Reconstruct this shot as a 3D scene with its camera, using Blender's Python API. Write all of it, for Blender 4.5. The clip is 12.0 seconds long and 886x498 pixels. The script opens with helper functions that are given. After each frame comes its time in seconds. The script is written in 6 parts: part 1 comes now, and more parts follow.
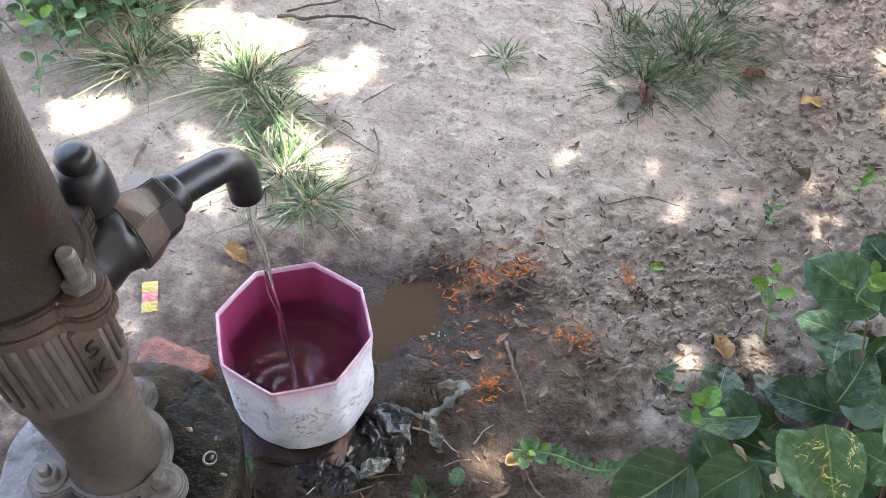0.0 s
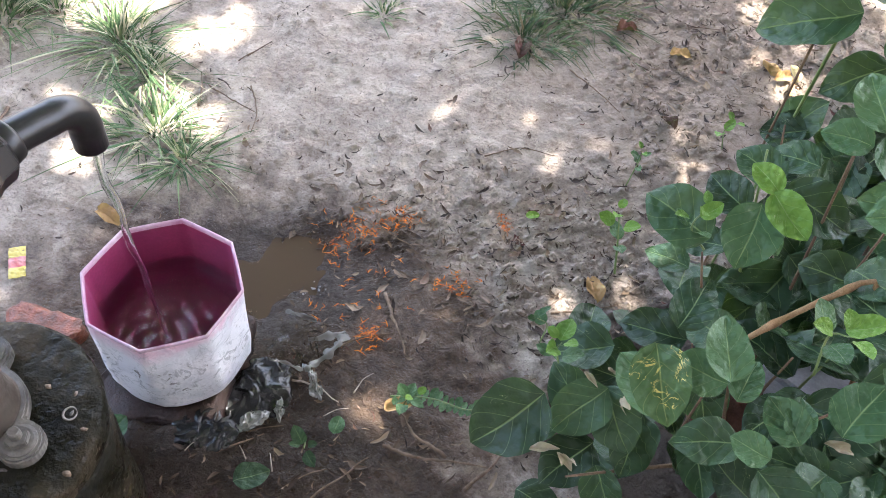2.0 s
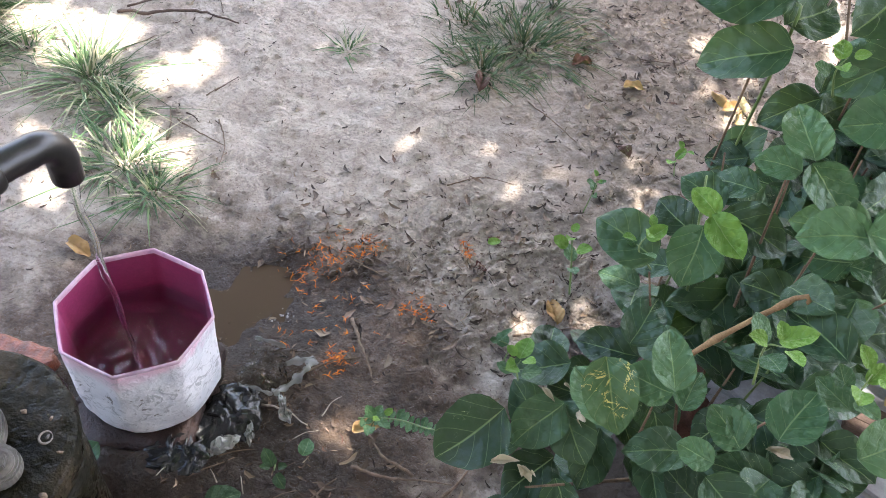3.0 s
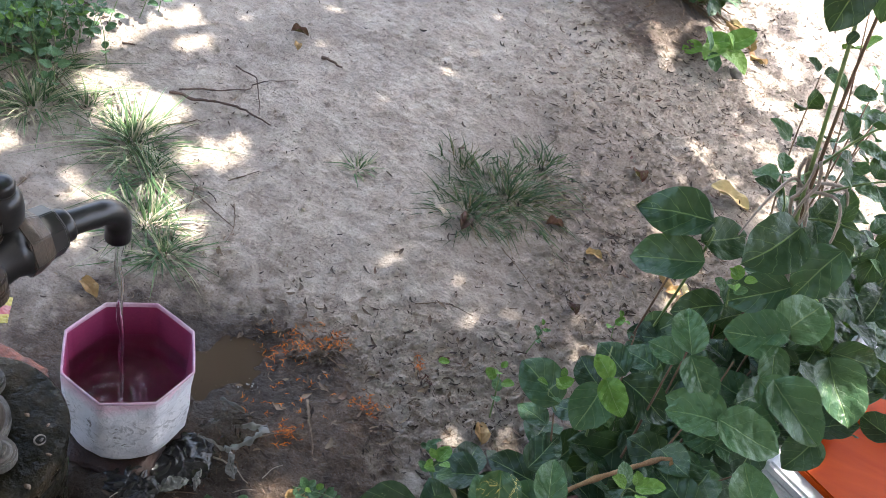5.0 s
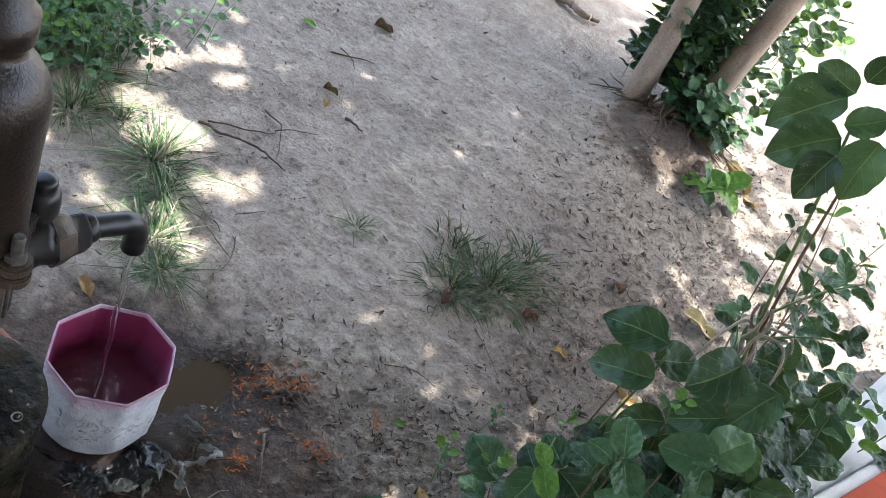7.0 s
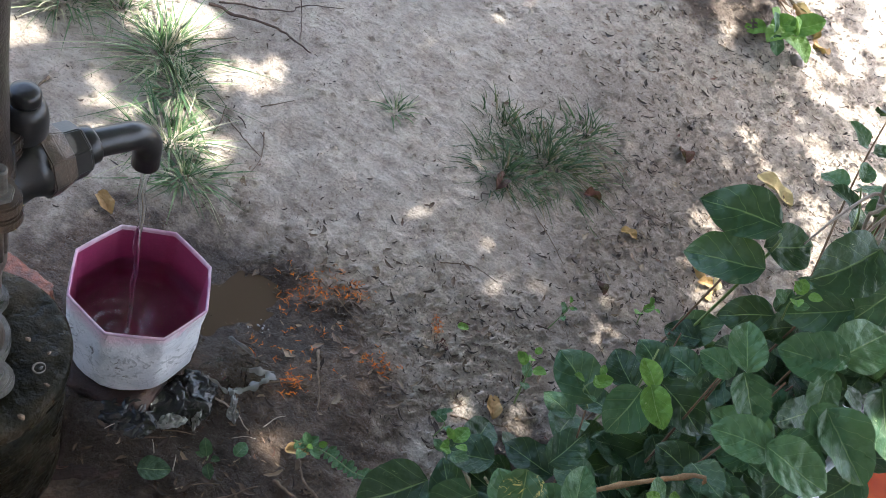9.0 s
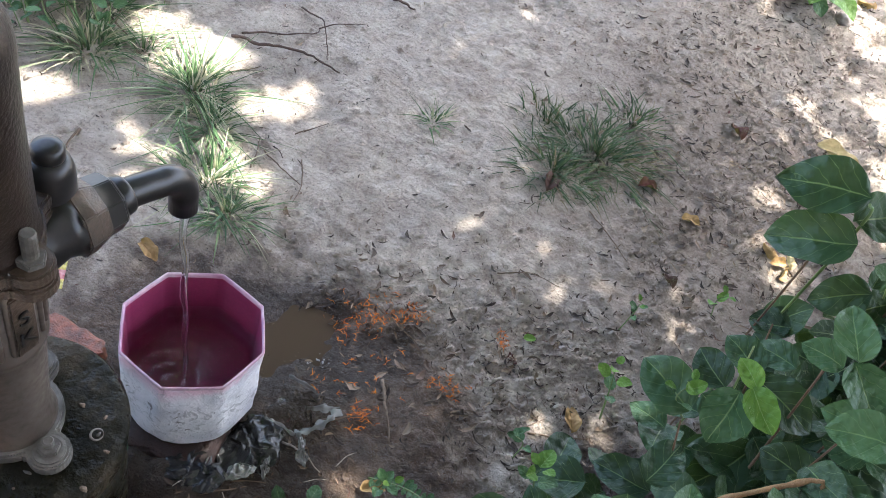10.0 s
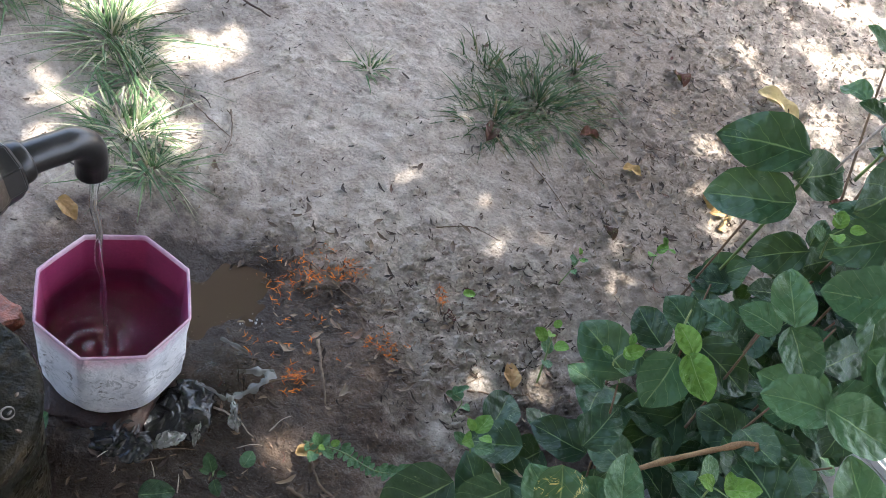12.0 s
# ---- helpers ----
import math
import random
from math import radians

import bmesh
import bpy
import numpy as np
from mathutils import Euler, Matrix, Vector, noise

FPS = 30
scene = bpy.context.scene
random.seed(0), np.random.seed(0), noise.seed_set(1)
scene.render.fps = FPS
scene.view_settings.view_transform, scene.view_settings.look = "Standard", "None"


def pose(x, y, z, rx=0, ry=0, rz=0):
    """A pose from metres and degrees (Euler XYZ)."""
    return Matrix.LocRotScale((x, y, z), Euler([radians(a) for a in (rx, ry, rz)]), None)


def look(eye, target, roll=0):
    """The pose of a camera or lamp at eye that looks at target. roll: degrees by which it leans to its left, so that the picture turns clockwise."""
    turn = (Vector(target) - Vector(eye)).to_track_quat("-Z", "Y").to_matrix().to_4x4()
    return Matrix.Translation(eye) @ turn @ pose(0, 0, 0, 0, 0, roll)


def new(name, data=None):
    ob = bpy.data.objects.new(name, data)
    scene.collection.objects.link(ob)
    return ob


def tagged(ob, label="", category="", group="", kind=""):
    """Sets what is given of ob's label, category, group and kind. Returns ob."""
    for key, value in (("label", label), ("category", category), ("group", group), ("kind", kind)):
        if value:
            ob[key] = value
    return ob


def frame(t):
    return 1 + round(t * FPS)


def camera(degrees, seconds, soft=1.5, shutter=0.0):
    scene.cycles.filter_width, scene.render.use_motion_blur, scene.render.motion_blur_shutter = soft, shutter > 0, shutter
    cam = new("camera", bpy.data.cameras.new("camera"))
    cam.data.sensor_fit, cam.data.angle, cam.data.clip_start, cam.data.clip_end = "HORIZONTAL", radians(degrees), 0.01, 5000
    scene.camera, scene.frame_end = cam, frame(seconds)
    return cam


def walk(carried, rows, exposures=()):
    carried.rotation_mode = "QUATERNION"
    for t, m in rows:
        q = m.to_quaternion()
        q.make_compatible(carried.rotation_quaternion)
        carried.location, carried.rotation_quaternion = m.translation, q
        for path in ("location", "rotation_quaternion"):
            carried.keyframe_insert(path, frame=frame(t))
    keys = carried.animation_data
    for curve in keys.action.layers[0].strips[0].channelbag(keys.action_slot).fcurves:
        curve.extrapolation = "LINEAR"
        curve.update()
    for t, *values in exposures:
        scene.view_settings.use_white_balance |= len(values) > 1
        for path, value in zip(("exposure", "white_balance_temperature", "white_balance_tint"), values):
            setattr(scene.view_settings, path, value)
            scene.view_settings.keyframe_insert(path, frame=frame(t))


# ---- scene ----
cam = camera(55.0, 12.0, 0.85)
PATH = [
    (0, (0.329, 0.346, 1.36), (0.104, 1.575, -0.202), 3.2),
    (0.5, (0.393, 0.332, 1.348), (0.27, 1.539, -0.241), 6.0),
    (1, (0.397, 0.334, 1.35), (0.372, 1.521, -0.259), 8.7),
    (1.5, (0.405, 0.339, 1.344), (0.39, 1.532, -0.262), 9.4),
    (2, (0.408, 0.323, 1.358), (0.39, 1.532, -0.235), 8.7),
    (2.5, (0.422, 0.296, 1.376), (0.43, 1.53, -0.198), 9.0),
    (3, (0.416, 0.281, 1.399), (0.462, 1.555, -0.142), 10.2),
    (3.5, (0.428, 0.237, 1.47), (0.512, 1.584, -0.006), 13.9),
    (3.7, (0.431, 0.214, 1.495), (0.531, 1.596, 0.052), 16.2),
    (5.3, (0.424, 0.081, 1.642), (0.474, 1.554, 0.291), 24.4),
    (5.5, (0.428, 0.06, 1.655), (0.501, 1.542, 0.315), 26.3),
    (6, (0.435, 0.033, 1.68), (0.488, 1.564, 0.394), 29.6),
    (6.5, (0.443, 0.02, 1.695), (0.444, 1.568, 0.429), 31.3),
    (6.7, (0.435, 0.008, 1.71), (0.427, 1.586, 0.481), 32.8),
    (8.3, (0.391, 0.057, 1.693), (0.371, 1.557, 0.37), 32.4),
    (8.5, (0.367, 0.074, 1.672), (0.353, 1.545, 0.316), 32.5),
    (9, (0.353, 0.195, 1.555), (0.434, 1.57, 0.105), 31.4),
    (9.5, (0.34, 0.308, 1.429), (0.482, 1.691, -0.008), 25.3),
    (10, (0.329, 0.258, 1.491), (0.307, 1.612, 0.019), 21.9),
    (10.5, (0.334, 0.315, 1.475), (0.363, 1.624, -0.038), 21.1),
    (11, (0.336, 0.331, 1.482), (0.431, 1.652, -0.016), 23.8),
    (11.5, (0.338, 0.314, 1.496), (0.463, 1.617, -0.016), 25.7),
    (12, (0.336, 0.32, 1.479), (0.483, 1.608, -0.044), 27.0),
]
EXPOSURES = [(0.0, 3.76, 6600, 11), (0.5, 3.63, 6600, 11), (1.5, 3.80, 6600, 12), (3.5, 3.63, 6550, 11), (5.5, 2.95, 6350, 9), (6.5, 2.80, 6250, 7), (8.5, 2.68, 6150, 6), (9.5, 3.24, 6300, 8), (10.5, 3.26, 6300, 8), (12.0, 3.24, 6250, 8)]
walk(cam, [(t, look(eye, target, roll)) for t, eye, target, roll in PATH], EXPOSURES)


# ---- sky and sun ----
SUN_TO = Vector((0.30, 0.28, 0.91)).normalized()
world = bpy.data.worlds.new("sky")
scene.world = world
world.use_nodes = True
wn = world.node_tree.nodes
sky = wn.new("ShaderNodeTexSky")
sky.sky_type = "NISHITA"
sky.sun_disc = False
sky.air_density, sky.dust_density, sky.ozone_density = 0.8, 4.0, 0.5
sky.sun_elevation = math.asin(SUN_TO.z)
sky.sun_rotation = math.atan2(SUN_TO.x, SUN_TO.y)
world.node_tree.links.new(sky.outputs[0], wn["Background"].inputs[0])
wn["Background"].inputs[1].default_value = 0.15
sun_data = bpy.data.lights.new("sun", "SUN")
sun_data.energy, sun_data.angle, sun_data.color = 2.5, radians(0.53), (1.0, 0.96, 0.90)
sun = new("sun", sun_data)
sun.matrix_world = look(SUN_TO * 20, (0, 0, 0))


# ---- materials ----
class Mat:
    """A node material with a Principled shader and a few short cuts."""

    def __init__(self, name, rough=0.6, metal=0.0, spec=0.5):
        self.m = bpy.data.materials.new(name)
        self.m.use_nodes = True
        self.nt = self.m.node_tree
        self.b = self.nt.nodes["Principled BSDF"]
        self.b.inputs["Roughness"].default_value = rough
        self.b.inputs["Metallic"].default_value = metal
        self.b.inputs["Specular IOR Level"].default_value = spec
        self.world_space = False

    def node(self, kind, **values):
        n = self.nt.nodes.new(kind)
        for key, value in values.items():
            n.inputs[key].default_value = value
        return n

    def link(self, a, b):
        self.nt.links.new(a, b)

    def coords(self):
        if self.world_space:
            return self.nt.nodes.new("ShaderNodeNewGeometry").outputs["Position"]
        return self.nt.nodes.new("ShaderNodeTexCoord").outputs["Object"]

    def noise(self, scale, detail=4.0, rough=0.6, distort=0.0, stretch=None):
        n = self.node("ShaderNodeTexNoise", Scale=scale, Detail=detail, Roughness=rough, Distortion=distort)
        c = self.coords()
        if stretch:
            mp = self.node("ShaderNodeMapping", Scale=stretch)
            self.link(c, mp.inputs[0])
            c = mp.outputs[0]
        self.link(c, n.inputs["Vector"])
        return n.outputs["Fac"]

    def ramp(self, fac, *stops):
        r = self.nt.nodes.new("ShaderNodeValToRGB")
        e = r.color_ramp.elements
        while len(e) < len(stops):
            e.new(0.5)
        for el, (at, col) in zip(e, stops):
            el.position, el.color = at, (*col, 1) if len(col) == 3 else col
        self.link(fac, r.inputs[0])
        return r.outputs[0]

    def grey(self, fac, lo, hi, a=0.0, b=1.0):
        n = self.node("ShaderNodeMapRange")
        for i, v in zip((1, 2, 3, 4), (lo, hi, a, b)):
            n.inputs[i].default_value = v
        self.link(fac, n.inputs[0])
        return n.outputs[0]

    def mix(self, fac, a, b, kind="MIX"):
        n = self.nt.nodes.new("ShaderNodeMix")
        n.data_type, n.blend_type = "RGBA", kind
        for sock, v in ((n.inputs[0], fac), (n.inputs[6], a), (n.inputs[7], b)):
            if isinstance(v, (int, float)):
                sock.default_value = v
            elif isinstance(v, tuple):
                sock.default_value = (*v, 1)
            else:
                self.link(v, sock)
        return n.outputs[2]

    def math(self, op, a, b=0.0):
        n = self.nt.nodes.new("ShaderNodeMath")
        n.operation = op
        for sock, v in zip(n.inputs, (a, b)):
            if isinstance(v, (int, float)):
                sock.default_value = v
            else:
                self.link(v, sock)
        return n.outputs[0]

    def random(self):
        return self.nt.nodes.new("ShaderNodeObjectInfo").outputs["Random"]

    def island(self):
        return self.nt.nodes.new("ShaderNodeNewGeometry").outputs["Random Per Island"]

    def color(self, out):
        if isinstance(out, tuple):
            self.b.inputs["Base Color"].default_value = (*out, 1)
        else:
            self.link(out, self.b.inputs["Base Color"])
        return self

    def rough(self, out):
        self.link(out, self.b.inputs["Roughness"])
        return self

    def bump(self, *layers):
        last = None
        for fac, strength, dist in layers:
            n = self.node("ShaderNodeBump", Strength=strength, Distance=dist)
            self.link(fac, n.inputs["Height"])
            if last:
                self.link(last, n.inputs["Normal"])
            last = n.outputs[0]
        self.link(last, self.b.inputs["Normal"])
        return self


def plain(name, a, b, scale=30.0, rough=0.7, metal=0.0, bump=0.3, dist=0.002, spec=0.5, fine=200.0):
    """Two tones in soft patches with a fine grain and relief."""
    m = Mat(name, rough, metal, spec)
    patches = m.noise(scale, 5.0)
    grain = m.noise(fine, 3.0)
    m.color(m.mix(m.grey(grain, 0.3, 0.7, 0.0, 0.35), m.ramp(patches, (0.32, a), (0.68, b)), tuple(v * 0.6 for v in a)))
    m.bump((patches, bump, dist), (grain, bump, dist * 0.4))
    return m.m


def ellipse(m, cx, cy, rx, ry, pos):
    """How far a place lies from an ellipse's centre, in its radii."""
    mp = m.node("ShaderNodeMapping", Location=(-cx / rx, -cy / ry, 0), Scale=(1 / rx, 1 / ry, 0))
    m.link(pos, mp.inputs[0])
    ln = m.nt.nodes.new("ShaderNodeVectorMath")
    ln.operation = "LENGTH"
    m.link(mp.outputs[0], ln.inputs[0])
    return ln.outputs["Value"]


def soil_material():
    m = Mat("silty soil", 0.95, 0.0, 0.2)
    m.world_space = True
    big, mid = m.noise(1.7, 4.0), m.noise(11.0, 6.0, 0.65)
    fine, grit = m.noise(70.0, 5.0, 0.7), m.noise(330.0, 3.0)
    dry = m.ramp(mid, (0.28, (0.325, 0.260, 0.205)), (0.5, (0.455, 0.385, 0.315)), (0.72, (0.56, 0.49, 0.41)))
    dry = m.mix(m.grey(big, 0.35, 0.65, 0.0, 0.35), dry, (0.285, 0.238, 0.203))
    # trodden soil is darker; these random mottles also imitate shading of small lumps
    worn = m.noise(5.0, 5.0, 0.6, 0.6)
    trodden = m.grey(worn, 0.42, 0.60)
    dry = m.mix(m.math("MULTIPLY", m.grey(fine, 0.50, 0.66, 0.0, 0.50), m.math("ADD", m.math("MULTIPLY", trodden, 0.8), 0.15)), dry, (0.165, 0.128, 0.100))
    dry = m.mix(m.math("MULTIPLY", trodden, 0.36), dry, (0.215, 0.172, 0.140))
    dry = m.mix(m.grey(grit, 0.58, 0.72, 0.0, 0.2), dry, (0.50, 0.45, 0.40))
    dry = m.mix(m.grey(m.noise(150.0, 4.0), 0.56, 0.66, 0.0, 0.45), dry, (0.095, 0.070, 0.054))
    dry = m.mix(m.grey(m.noise(24.0, 6.0, 0.7, 1.2), 0.54, 0.60, 0.0, 0.42), dry, (0.17, 0.135, 0.110))
    wet = m.ramp(mid, (0.3, (0.056, 0.034, 0.021)), (0.55, (0.112, 0.073, 0.048)), (0.75, (0.175, 0.122, 0.085)))
    wet = m.mix(m.grey(fine, 0.50, 0.62, 0.0, 0.6), wet, (0.038, 0.024, 0.016))
    wet = m.mix(m.grey(grit, 0.55, 0.75, 0.0, 0.4), wet, (0.05, 0.04, 0.03))
    pos = m.coords()
    d = m.math("MINIMUM", ellipse(m, 0.10, 1.05, 0.48, 0.38, pos), ellipse(m, 0.0, 0.73, 0.60, 0.42, pos))
    d = m.math("ADD", d, m.math("MULTIPLY", m.math("SUBTRACT", mid, 0.5), 0.9))
    d = m.math("ADD", d, m.math("MULTIPLY", m.math("SUBTRACT", big, 0.5), 0.5))
    wetness = m.grey(d, 0.80, 1.22, 1.0, 0.0)
    sludge = m.math("ADD", m.math("MINIMUM", ellipse(m, 0.06, 0.90, 0.40, 0.22, pos), ellipse(m, 0.08, 1.24, 0.26, 0.25, pos)), m.math("MULTIPLY", m.math("SUBTRACT", mid, 0.5), 1.2))
    trampled = m.math("ADD", ellipse(m, 0.95, 2.25, 0.50, 0.75, pos), m.math("MULTIPLY", m.math("SUBTRACT", worn, 0.5), 2.2))
    dry = m.mix(m.grey(trampled, 0.6, 1.3, 0.62, 0.0), dry, (0.175, 0.138, 0.110))
    # dark humus under the shrub, darkened further for the shade between its leaves
    humus_shade = m.math("ADD", ellipse(m, 0.97, 0.98, 0.37, 0.42, pos), m.math("MULTIPLY", m.math("SUBTRACT", mid, 0.5), 1.0))
    dry = m.mix(m.grey(humus_shade, 0.75, 1.15, 0.90, 0.0), dry, (0.034, 0.024, 0.018))
    roots = m.math("ADD", ellipse(m, 0.97, 3.66, 0.30, 0.34, pos), m.math("MULTIPLY", m.math("SUBTRACT", mid, 0.5), 1.0))
    dry = m.mix(m.grey(roots, 0.75, 1.15, 0.8, 0.0), dry, (0.075, 0.050, 0.038))
    wet = m.mix(m.grey(sludge, 0.6, 1.15, 0.85, 0.0), wet, (0.033, 0.022, 0.015))
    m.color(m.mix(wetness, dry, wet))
    m.rough(m.math("SUBTRACT", 0.95, m.math("MULTIPLY", wetness, m.grey(fine, 0.35, 0.60, 0.74, 0.35))))
    m.link(m.grey(wetness, 0.0, 1.0, 0.2, 0.25), m.b.inputs["Specular IOR Level"])
    m.bump((mid, 0.8, 0.024), (m.noise(34.0, 5.0, 0.7, 0.8), 0.8, 0.016), (fine, 0.9, 0.014), (grit, 0.5, 0.003))
    return m.m


def leaf_material(name, dark, light, rough=0.33, vein=(0.25, 0.36, 0.14), spots=0.25, trails=0.0):
    """A waxy leaf: u runs along the midrib, v across it."""
    m = Mat(name, rough, 0.0, 0.36)
    uv = m.nt.nodes.new("ShaderNodeTexCoord").outputs["UV"]
    sep = m.nt.nodes.new("ShaderNodeSeparateXYZ")
    m.link(uv, sep.inputs[0])
    u, av = sep.outputs[0], m.math("ABSOLUTE", m.math("SUBTRACT", sep.outputs[1], 0.5))
    midrib = m.grey(av, 0.006, 0.022, 1.0, 0.0)
    ph = m.math("MULTIPLY", m.math("SUBTRACT", u, m.math("MULTIPLY", av, 0.75)), 4.5)
    side = m.grey(m.math("ABSOLUTE", m.math("SUBTRACT", m.math("FRACT", m.math("ADD", ph, 0.5)), 0.5)), 0.0, 0.04, 1.0, 0.0)
    cells = m.noise(6.0, 4.0)
    tone = m.mix(m.random(), dark, light)
    tone = m.mix(m.grey(cells, 0.35, 0.7, 0.0, 0.22), tone, tuple(v * 0.62 for v in dark))
    tone = m.mix(m.math("MULTIPLY", side, 0.30), tone, vein)
    tone = m.mix(m.math("MULTIPLY", midrib, 0.55), tone, vein)
    speck = m.noise(34.0, 2.0)
    tone = m.mix(m.grey(speck, 0.74, 0.80, 0.0, spots), tone, (0.55, 0.55, 0.45))
    trail = m.grey(m.math("ABSOLUTE", m.math("SUBTRACT", m.noise(9.0, 2.0, 0.5, 1.5), 0.5)), 0.004, 0.014, 1.0, 0.0)
    trail = m.math("MULTIPLY", trail, m.grey(m.noise(2.2, 2.0), 0.60, 0.66, 0.0, 0.8))
    if trails:
        trail = m.math("MULTIPLY", m.grey(m.math("ABSOLUTE", m.math("SUBTRACT", m.noise(3.6, 3.0, 0.6, 1.8), 0.5)), 0.006, 0.020, trails, 0.0), m.grey(m.noise(2.6, 1.0), 0.50, 0.56))
    tone = m.mix(trail, tone, (0.60, 0.50, 0.14) if trails else (0.34, 0.40, 0.20))
    m.color(tone)
    m.rough(m.grey(cells, 0.3, 0.7, rough + 0.08, rough + 0.24))
    pucker = m.math("SINE", m.math("MULTIPLY", ph, 6.2832))
    m.bump((pucker, 0.16, 0.0024), (m.math("ADD", m.math("MULTIPLY", midrib, -1.0), m.math("MULTIPLY", side, -0.4)), 0.6, 0.0014), (m.noise(4.0, 2.0), 0.45, 0.010), (m.noise(11.0, 3.0), 0.40, 0.006))
    m.b.inputs["Subsurface Weight"].default_value = 0.0
    tr = m.node("ShaderNodeBsdfTranslucent")
    m.link(m.mix(0.5, tone, (0.20, 0.34, 0.03)), tr.inputs[0])
    mx = m.node("ShaderNodeMixShader", Fac=0.14)
    out = m.nt.nodes["Material Output"]
    m.link(m.b.outputs[0], mx.inputs[1])
    m.link(tr.outputs[0], mx.inputs[2])
    m.link(mx.outputs[0], out.inputs[0])
    return m.m


def blade_material(name, stops):
    m = Mat(name, 0.6, 0.0, 0.2)
    m.color(m.ramp(m.island(), *stops))
    m.bump((m.noise(300.0), 0.2, 0.0005))
    return m.m


def bark_material(name, a, b, scale=14.0, stretch=(1, 1, 0.25)):
    m = Mat(name, 0.85, 0.0, 0.25)
    streak = m.noise(scale, 6.0, 0.65, 0.4, stretch)
    fine = m.noise(scale * 9, 4.0)
    m.color(m.mix(m.grey(fine, 0.4, 0.75, 0.0, 0.5), m.ramp(streak, (0.3, a), (0.7, b)), tuple(v * 0.45 for v in a)))
    m.bump((streak, 0.6, 0.006), (fine, 0.4, 0.0015))
    return m.m


def cast_iron_material():
    m = Mat("painted cast iron", 0.55, 0.1, 0.3)
    big, fine = m.noise(7.0, 5.0, 0.6), m.noise(90.0, 4.0)
    drip = m.noise(9.0, 5.0, 0.6, 0.6, (1, 1, 0.18))
    c = m.ramp(big, (0.28, (0.028, 0.020, 0.014)), (0.5, (0.075, 0.058, 0.045)), (0.72, (0.160, 0.130, 0.102)))
    c = m.mix(m.grey(drip, 0.52, 0.72, 0.0, 0.75), c, (0.060, 0.027, 0.014))
    c = m.mix(m.grey(fine, 0.55, 0.75, 0.0, 0.5), c, (0.035, 0.030, 0.026))
    m.color(c)
    m.rough(m.grey(fine, 0.3, 0.7, 0.38, 0.7))
    m.bump((big, 0.3, 0.003), (fine, 0.4, 0.0009))
    return m.m


def worn_white_material():
    """White paint on the bucket: cracked and flaking, with grey smears and a pink stain under the rim."""
    m = Mat("flaking white paint", 0.55, 0.0, 0.4)
    big, fine = m.noise(9.0, 5.0), m.noise(160.0, 3.0)
    sep = m.nt.nodes.new("ShaderNodeSeparateXYZ")
    m.link(m.coords(), sep.inputs[0])
    c = m.ramp(big, (0.3, (0.80, 0.81, 0.84)), (0.65, (0.90, 0.90, 0.91)))
    c = m.mix(m.grey(m.noise(14.0, 4.0, 0.6, 0.4), 0.46, 0.64, 0.0, 0.55), c, (0.55, 0.58, 0.62))
    rim = m.math("MULTIPLY", m.grey(sep.outputs[2], 0.150, 0.195), m.grey(m.noise(11.0, 3.0), 0.42, 0.58))
    c = m.mix(m.math("MULTIPLY", rim, 0.75), c, (0.78, 0.42, 0.54))
    band = m.grey(m.math("ABSOLUTE", m.math("SUBTRACT", sep.outputs[2], 0.085)), 0.03, 0.065, 1.0, 0.15)
    flake = m.noise(36.0, 6.0, 0.65, 1.6)
    c = m.mix(m.math("MULTIPLY", m.grey(flake, 0.55, 0.60, 0.0, 0.75), band), c, (0.40, 0.41, 0.42))
    chipped = m.noise(58.0, 5.0, 0.7, 0.8)
    c = m.mix(m.math("MULTIPLY", m.grey(chipped, 0.61, 0.65, 0.0, 0.85), band), c, (0.13, 0.12, 0.11))
    crack = m.grey(m.math("ABSOLUTE", m.math("SUBTRACT", m.noise(19.0, 4.0, 0.55, 0.8), 0.5)), 0.004, 0.014, 0.45, 0.0)
    c = m.mix(crack, c, (0.42, 0.43, 0.45))
    c = m.mix(m.grey(fine, 0.60, 0.72, 0.0, 0.3), c, (0.55, 0.55, 0.54))
    m.color(c)
    m.bump((big, 0.6, 0.008), (flake, 0.8, 0.006), (chipped, 0.5, 0.002), (fine, 0.3, 0.0006))
    return m.m


def clear_material(name, tint, rough=0.05, ior=1.33):
    m = Mat(name, rough, 0.0, 0.5)
    m.color(tint)
    m.b.inputs["Transmission Weight"].default_value = 1.0
    m.b.inputs["IOR"].default_value = ior
    m.bump((m.noise(40.0, 3.0), 0.12, 0.004))
    return m.m


SOIL = soil_material()
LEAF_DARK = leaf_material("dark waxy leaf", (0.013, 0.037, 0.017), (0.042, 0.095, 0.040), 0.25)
LEAF_MID = leaf_material("mid green leaf", (0.040, 0.102, 0.040), (0.098, 0.190, 0.078), 0.27)
LEAF_LIME = leaf_material("young lime leaf", (0.095, 0.21, 0.028), (0.17, 0.31, 0.048), 0.36)
LEAF_BITTEN = leaf_material("leaf with insect trails", (0.030, 0.080, 0.026), (0.055, 0.112, 0.034), 0.30, (0.30, 0.36, 0.12), 0.5, 1.0)
LEAF_WITHERED = leaf_material("withered pale leaf", (0.30, 0.25, 0.17), (0.46, 0.40, 0.29), 0.7, (0.24, 0.17, 0.10))
LEAF_DRY = leaf_material("dry tan leaf", (0.34, 0.20, 0.085), (0.46, 0.30, 0.14), 0.7, (0.24, 0.13, 0.05))
LEAF_YELLOW = leaf_material("yellowed leaf", (0.50, 0.37, 0.17), (0.60, 0.49, 0.27), 0.6, (0.40, 0.25, 0.06))
